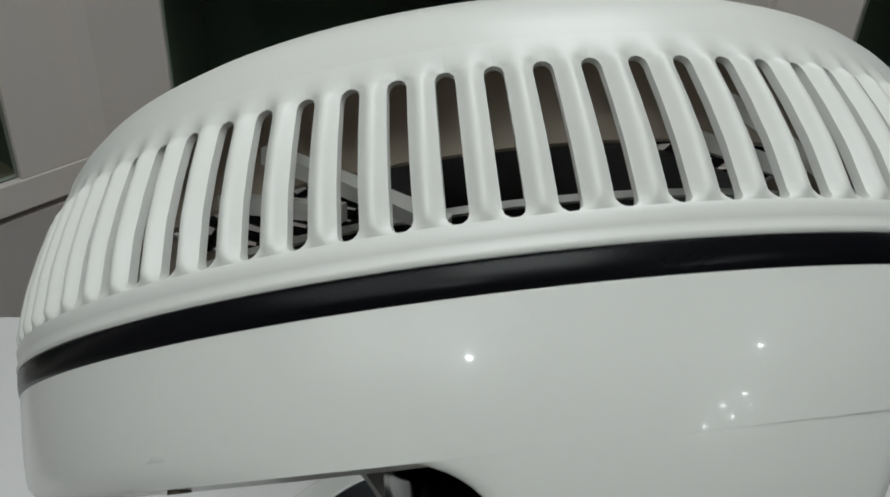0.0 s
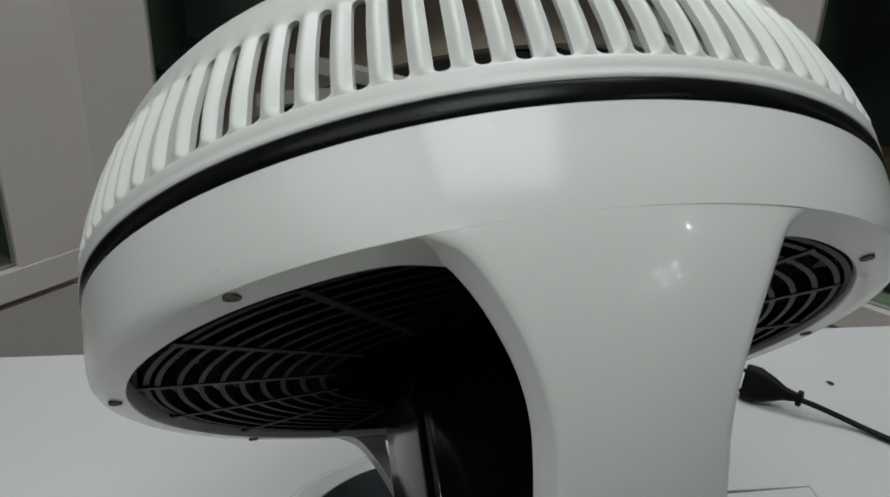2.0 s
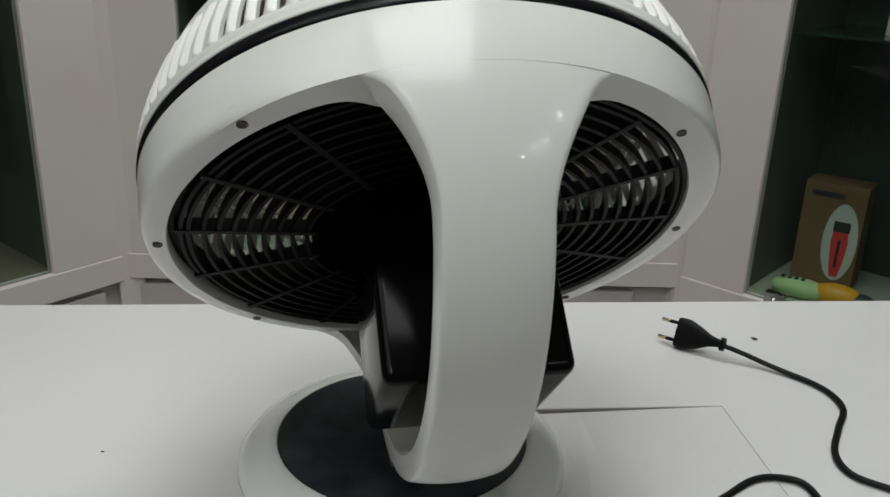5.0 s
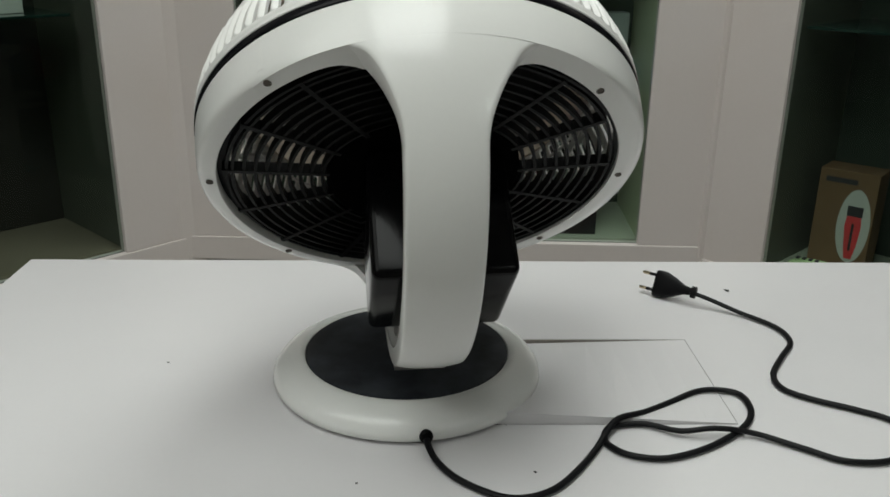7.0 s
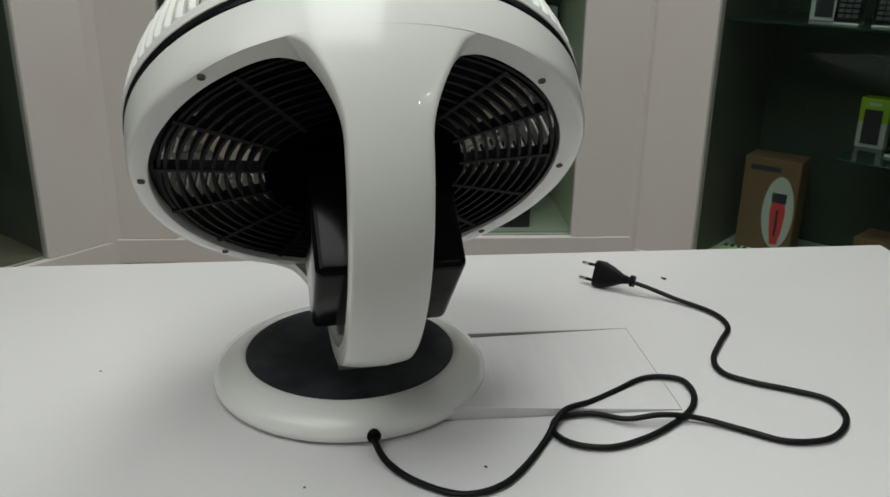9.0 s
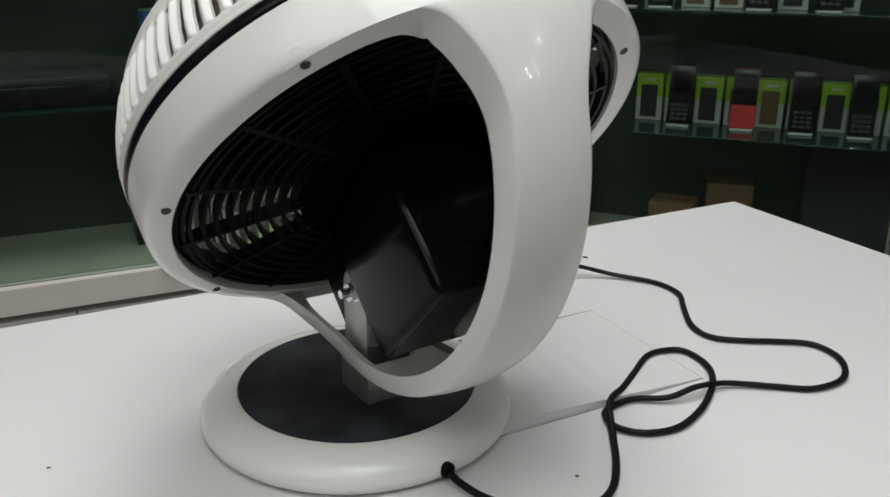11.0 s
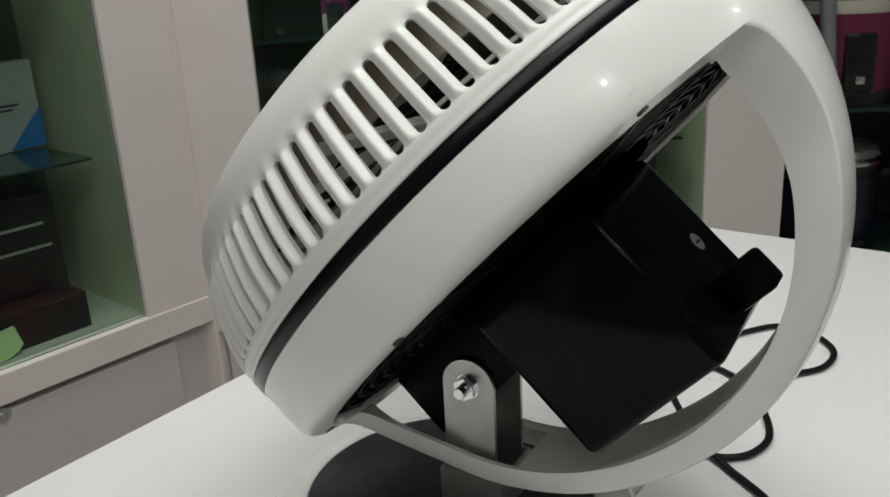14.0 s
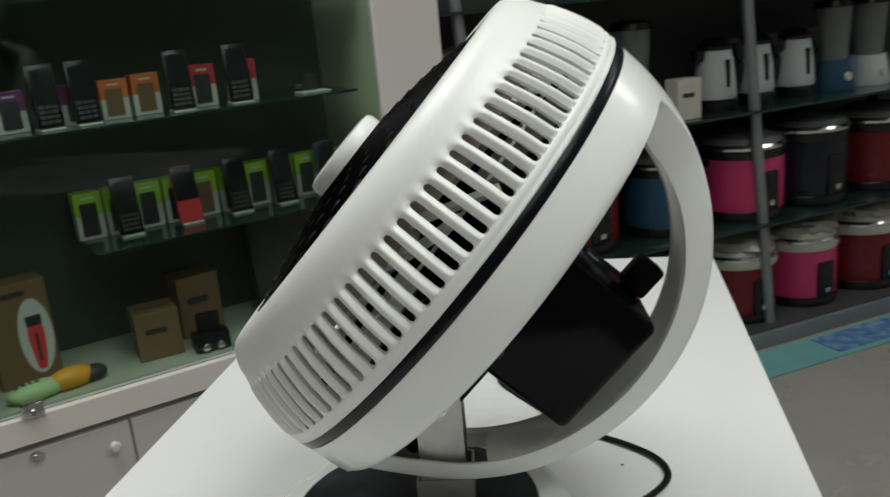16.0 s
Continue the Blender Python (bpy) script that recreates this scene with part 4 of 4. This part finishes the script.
def price_label(m):
    t = thing("price_label", m, "pale green rounded price label leaning on a carton", "label")
    bm = bmesh.new()
    pts = [(-0.045, 0.045), (0.045, 0.055)] + [(0.055 * math.cos(a) + 0.0, 0.022 + 0.028 * math.sin(a)) for a in (-math.pi * k / 12 for k in range(1, 12))]
    pts = [(0.046, 0.052)] + pts[2:] + [(-0.050, 0.044)]
    a = [bm.verts.new((x, 0.0, z)) for x, z in pts]
    b = [bm.verts.new((x, 0.0012, z)) for x, z in pts]
    bm.faces.new(a), bm.faces.new(b)
    for i in range(len(a)):
        bm.faces.new((a[i], a[(i + 1) % len(a)], b[(i + 1) % len(a)], b[i]))
    part("card", bm, LABEL, t, smooth=0)
    for k, w in enumerate((0.030, 0.022, 0.030)):
        part("print_bar", box((-0.035, -0.0008, 0.034 - 0.010 * k), (-0.035 + w, -0.0002, 0.037 - 0.010 * k), 0), INK, t, smooth=0)


price_label(in_case(MID_AT, 0.800, 0.035, -0.2838) @ pose(0, 0, 0.006, -14))


def case_lock(m):
    t = thing("case_lock", m, "small chrome lock clipped to the glass", "lock")
    part("body", box((-0.022, -0.012, 0.0), (0.022, 0.010, 0.030), 0.003), CHROME, t)
    part("cylinder", lathe([(0.0001, 0), (0.008, 0), (0.008, 0.007), (0.006, 0.009), (0.0001, 0.009)], 20, m=pose(0.0, -0.0122, 0.012, 90)), CHROME, t)


case_lock(in_case(MID_AT, 0.607, -0.004, -0.2898) @ Matrix.Scale(1.3, 4))
case_lock(in_case(RIGHT_AT, 0.225, -0.002, -0.3198))


carton("pale_carton", in_case(LEFT_AT, 0.98, 0.10, 0.2482, 5), (0.10, 0.08, 0.07), PAPER, "small pale carton on the dark glass shelf", "small cartons in the case")
carton("black_carton", in_case(LEFT_AT, 0.82, 0.10, 0.2482, -4), (0.13, 0.09, 0.06), INK, "small black carton on the dark glass shelf", "small cartons in the case")


# ---- appliance rack ----
RACK_AT = (2.024, -0.394, -57.7)
RACK_DARK = plain("dark_rack_shelf", (0.05, 0.05, 0.055), 0.5)
RACK_STEEL = plain("grey_rack_steel", (0.30, 0.31, 0.33), 0.4, metal=0.6)
TEAL = plain("teal_mat", (0.16, 0.38, 0.38), 0.6)
PRINT_BLUE = plain("blue_patterned_sheet", (0.06, 0.16, 0.38), 0.5, stain=0.9, stain_scale=25, stain_color=(0.35, 0.5, 0.6))


def rack():
    t = thing("shop_rack", pose(RACK_AT[0], RACK_AT[1], FLOOR_Z, 0, 0, RACK_AT[2]), "grey steel display rack with dark glass shelves", "rack")
    part("plinth", box((-0.9, 0.0, 0.0), (1.9, 0.42, 0.055), 0.003), RACK_STEEL, t, smooth=0)
    part("plinth_top", box((-0.9, 0.012, 0.0555), (1.9, 0.42, 0.062), 0.001), RACK_DARK, t, smooth=0)
    for z in (0.41, 0.775, 1.15):
        part("glass_shelf", box((-0.9, 0.02, z - 0.008), (1.9, 0.42, z), 0.001), SHELF_GLASS, t, smooth=0)
    for x in (-0.7, 0.235, 1.17):
        part("post", lathe([(0.0001, 0.0622), (0.017, 0.0622), (0.017, 2.3), (0.0001, 2.3)], 20, m=pose(x + 0.105, 0.055, 0, 0, -5.7, 0)), RACK_STEEL, t)
    part("back_sheet", box((-0.9, 0.425, 0.0), (1.9, 0.44, 2.4), 0), RACK_BACK, t, smooth=0)


RACK_BACK = plain("dim_back_sheet", (0.06, 0.066, 0.064), 0.6)
rack()


def on_rack(x, y, z):
    return pose(RACK_AT[0], RACK_AT[1], FLOOR_Z, 0, 0, RACK_AT[2]) @ pose(x, y, z)


def cooker(m, r, h, mat, lid, label):
    """A rice cooker: a round pot with a lidded top, handles and a switch."""
    t = thing("rice_cooker", m, label, "rice cooker", "cookers on the rack")
    part("pot", lathe([(0.0001, 0.0), (r * 0.92, 0.0), (r * 0.98, 0.012), (r, h * 0.2), (r, h * 0.76), (r * 0.98, h * 0.8), (0.0001, h * 0.8)], 48), mat, t)
    part("rim", lathe([(r * 0.6, h * 0.802), (r * 1.04, h * 0.802), (r * 1.05, h * 0.83), (r * 1.0, h * 0.86), (r * 0.6, h * 0.86)], 48, close=True), CHROME, t)
    part("lid", lathe([(0.0001, h * 0.862), (r * 0.97, h * 0.862), (r * 0.9, h * 0.92), (r * 0.5, h * 0.985), (0.0001, h)], 48), lid, t)
    part("foot_band", lathe([(r * 0.9, 0.0005), (r * 1.015, 0.0005), (r * 1.02, h * 0.10), (r * 1.005, h * 0.115), (r * 0.9, h * 0.115)], 48, close=True), PHONE_BLACK, t)
    part("neck_band", lathe([(r * 0.9, h * 0.70), (r * 1.008, h * 0.70), (r * 1.03, h * 0.72), (r * 1.03, h * 0.80), (r * 0.9, h * 0.80)], 48, close=True), lid if lid is CREAM else PHONE_BLACK, t)
    part("lid_knob", lathe([(0.0001, h), (0.014, h), (0.02, h + 0.012), (0.016, h + 0.02), (0.0001, h + 0.021)], 24), PHONE_BLACK, t)
    for s in (-1, 1):
        part("handle", box((s * r * 1.0 - 0.012, -0.03, h * 0.62), (s * r * 1.0 + 0.018 * s + 0.012, 0.03, h * 0.70), 0.005), PHONE_BLACK, t)
    part("switch_plate", box((-0.034, -r - 0.006, h * 0.12), (0.034, -r + 0.02, h * 0.56), 0.006), PHONE_BLACK, t)
    part("switch_lever", box((-0.010, -r - 0.014, h * 0.18), (0.010, -r - 0.0062, h * 0.24), 0.002), CHROME, t)


def wrapping(m, r, label):
    """A crumpled clear-white plastic bag bunched over a cooker's lid."""
    bm = bmesh.new()
    bmesh.ops.create_uvsphere(bm, u_segments=36, v_segments=18, radius=1.0)
    for v in bm.verts:
        k = 1 + 0.16 * noise.noise(v.co * 3.1 + Vector((r * 90, 0, 0))) + 0.09 * noise.noise(v.co * 8.0)
        v.co = Vector((v.co.x * r * k, v.co.y * r * k, v.co.z * 0.046 * k))
    ob = part("plastic_bag", bm, BAG, None, smooth=25)
    ob.matrix_world = m
    tagged(ob, label, "plastic bag", "bags over the cookers")


BAG = plain("milky_plastic_film", (0.42, 0.40, 0.36), 0.25, stain=0.5, stain_scale=30)
PINK = plain("hot_pink_enamel", (0.50, 0.035, 0.14), 0.3)
DEEP_RED = plain("deep_red_enamel", (0.14, 0.008, 0.012), 0.25)
MAROON = plain("maroon_enamel", (0.13, 0.012, 0.05), 0.3)
NAVY = plain("dark_navy_enamel", (0.006, 0.009, 0.018), 0.25)
TEAL_BLUE = plain("steel_blue_enamel", (0.02, 0.07, 0.13), 0.3)
CREAM = plain("cream_enamel", (0.55, 0.52, 0.45), 0.35)
CLEAR_LID = plain("grey_glass_lid", (0.16, 0.17, 0.17), 0.12)

cooker(on_rack(0.33, 0.20, 0.4102), 0.14, 0.29, PINK, CLEAR_LID, "hot pink rice cooker with a glass lid on the rack")
cooker(on_rack(0.62, 0.21, 0.4102), 0.14, 0.31, NAVY, CLEAR_LID, "dark navy rice cooker with steel rim on the rack")
cooker(on_rack(0.93, 0.21, 0.4102), 0.14, 0.30, DEEP_RED, CLEAR_LID, "deep red rice cooker with steel rim on the rack")
cooker(on_rack(0.02, 0.21, 0.4102), 0.12, 0.27, TEAL_BLUE, CLEAR_LID, "steel blue rice cooker with glass lid on the rack")
cooker(on_rack(-0.285, 0.20, 0.4102), 0.115, 0.28, DEEP_RED, CLEAR_LID, "deep red rice cooker with steel rim on the rack")
cooker(on_rack(-0.62, 0.21, 0.4102), 0.13, 0.27, NAVY, CLEAR_LID, "dark navy rice cooker with steel rim on the rack")
cooker(on_rack(0.31, 0.20, 0.0622), 0.135, 0.27, DEEP_RED, CREAM, "deep red rice cooker with a cream lid on the plinth")
cooker(on_rack(0.585, 0.19, 0.0622), 0.125, 0.28, PINK, CREAM, "pink rice cooker with a cream lid on the plinth")
cooker(on_rack(0.88, 0.21, 0.0622), 0.145, 0.29, DEEP_RED, CREAM, "deep red rice cooker with a cream lid on the plinth")
cooker(on_rack(0.05, 0.21, 0.0622), 0.13, 0.26, NAVY, CREAM, "dark navy rice cooker with a cream lid on the plinth")


for bx, by, bz, br in ((0.31, 0.20, 0.3250, 0.135), (0.585, 0.19, 0.3350, 0.122), (0.88, 0.21, 0.3420, 0.140)):
    wrapping(on_rack(bx, by, bz), br, "crumpled milky plastic bag bunched on a rice cooker lid")
cooker(on_rack(-0.62, 0.16, 0.7752), 0.115, 0.29, MAROON, CREAM, "maroon rice cooker with a white lid on the top shelf")


def kettle(m, mat, label, h=0.21):
    t = thing("kettle", m, label, "kettle", "kettles on the rack")
    part("jug", lathe([(0.0001, 0.036), (0.064, 0.036), (0.067, 0.044), (0.060, h * 0.6), (0.050, h * 0.88), (0.0001, h * 0.88)], 36), mat, t)
    part("base_ring", lathe([(0.0001, 0.0), (0.072, 0.0), (0.072, 0.030), (0.066, 0.0355), (0.0001, 0.0355)], 36), PHONE_BLACK, t)
    part("lid", lathe([(0.0001, h * 0.882), (0.054, h * 0.882), (0.055, h * 0.93), (0.040, h * 1.01), (0.016, h * 1.05), (0.0001, h * 1.055)], 36), PHONE_BLACK, t)
    part("handle", tube(smooth_line([(0.044, 0, h * 0.95), (0.078, 0, h * 0.98), (0.098, 0, h * 0.80), (0.096, 0, h * 0.45), (0.074, 0, h * 0.14)], 6), 0.012, 0.016, 10), PHONE_BLACK, t)
    part("spout", box((-0.082, -0.016, h * 0.72), (-0.046, 0.016, h * 0.90), 0.006), PHONE_BLACK, t)
    part("level_window", box((-0.007, -0.066, h * 0.34), (0.007, -0.050, h * 0.74), 0.003), PHONE_BLACK, t)


STEEL_WHITE = plain("satin_steel_white", (0.50, 0.53, 0.54), 0.35)
kettle(on_rack(0.205, 0.17, 0.7752), STEEL_WHITE, "satin pale kettle with black handle on the rack")
kettle(on_rack(0.375, 0.19, 0.7752), STEEL_WHITE, "satin pale kettle with black handle on the rack", 0.21)
kettle(on_rack(0.545, 0.19, 0.7752), STEEL_WHITE, "satin pale kettle with black handle on the rack", 0.21)


def blender_jug(m, mat, label):
    t = thing("blender", m, label, "blender", "blenders on the rack")
    part("motor_base", lathe([(0.0001, 0.0), (0.075, 0.0), (0.078, 0.012), (0.062, 0.10), (0.0001, 0.10)], 32), mat, t)
    part("jar", lathe([(0.045, 0.1005), (0.050, 0.1005), (0.062, 0.27), (0.057, 0.27)], 32, close=True), CLEAR_LID, t)
    part("lid", lathe([(0.0001, 0.2705), (0.064, 0.2705), (0.060, 0.29), (0.03, 0.30), (0.0001, 0.30)], 32), PHONE_BLACK, t)
    part("dial", lathe([(0.0001, 0), (0.016, 0), (0.014, 0.012), (0.0001, 0.012)], 20, m=pose(0, -0.0665, 0.045, 90)), CREAM, t)


blender_jug(on_rack(0.72, 0.2, 0.7752), TEAL_BLUE, "teal blue blender with a dark jug on the rack")
blender_jug(on_rack(0.88, 0.2, 0.7752), STEEL_WHITE, "pale grey blender with a dark jug on the rack")
blender_jug(on_rack(-0.07, 0.22, 0.7752), PHONE_BLACK, "black blender with a dark jug on the rack")
blender_jug(on_rack(-0.25, 0.22, 0.7752), PHONE_BLACK, "black blender with a dark jug on the rack")
carton("cream_carton", on_rack(-0.02, 0.06, 0.7752), (0.085, 0.06, 0.12), CREAM, "small cream carton on the rack shelf")

mat_ob = part("floor_mat", box((0, 0, 0), (1.5, 0.16, 0.006), 0.002), TEAL, None, smooth=0)
mat_ob.matrix_world = pose(RACK_AT[0], RACK_AT[1], FLOOR_Z + 0.0005, 0, 0, RACK_AT[2]) @ pose(-0.4, -0.18, 0)
tagged(mat_ob, "pale teal plastic strip on the floor before the rack", "mat")
sheet = part("patterned_sheet", box((0, 0, 0), (0.6, 0.12, 0.004), 0.001), PRINT_BLUE, None, smooth=0)
sheet.matrix_world = pose(RACK_AT[0], RACK_AT[1], FLOOR_Z + 0.0068, 0, 0, RACK_AT[2]) @ pose(0.42, -0.16, 0)
tagged(sheet, "blue patterned plastic sheet lying on the teal strip", "sheet")
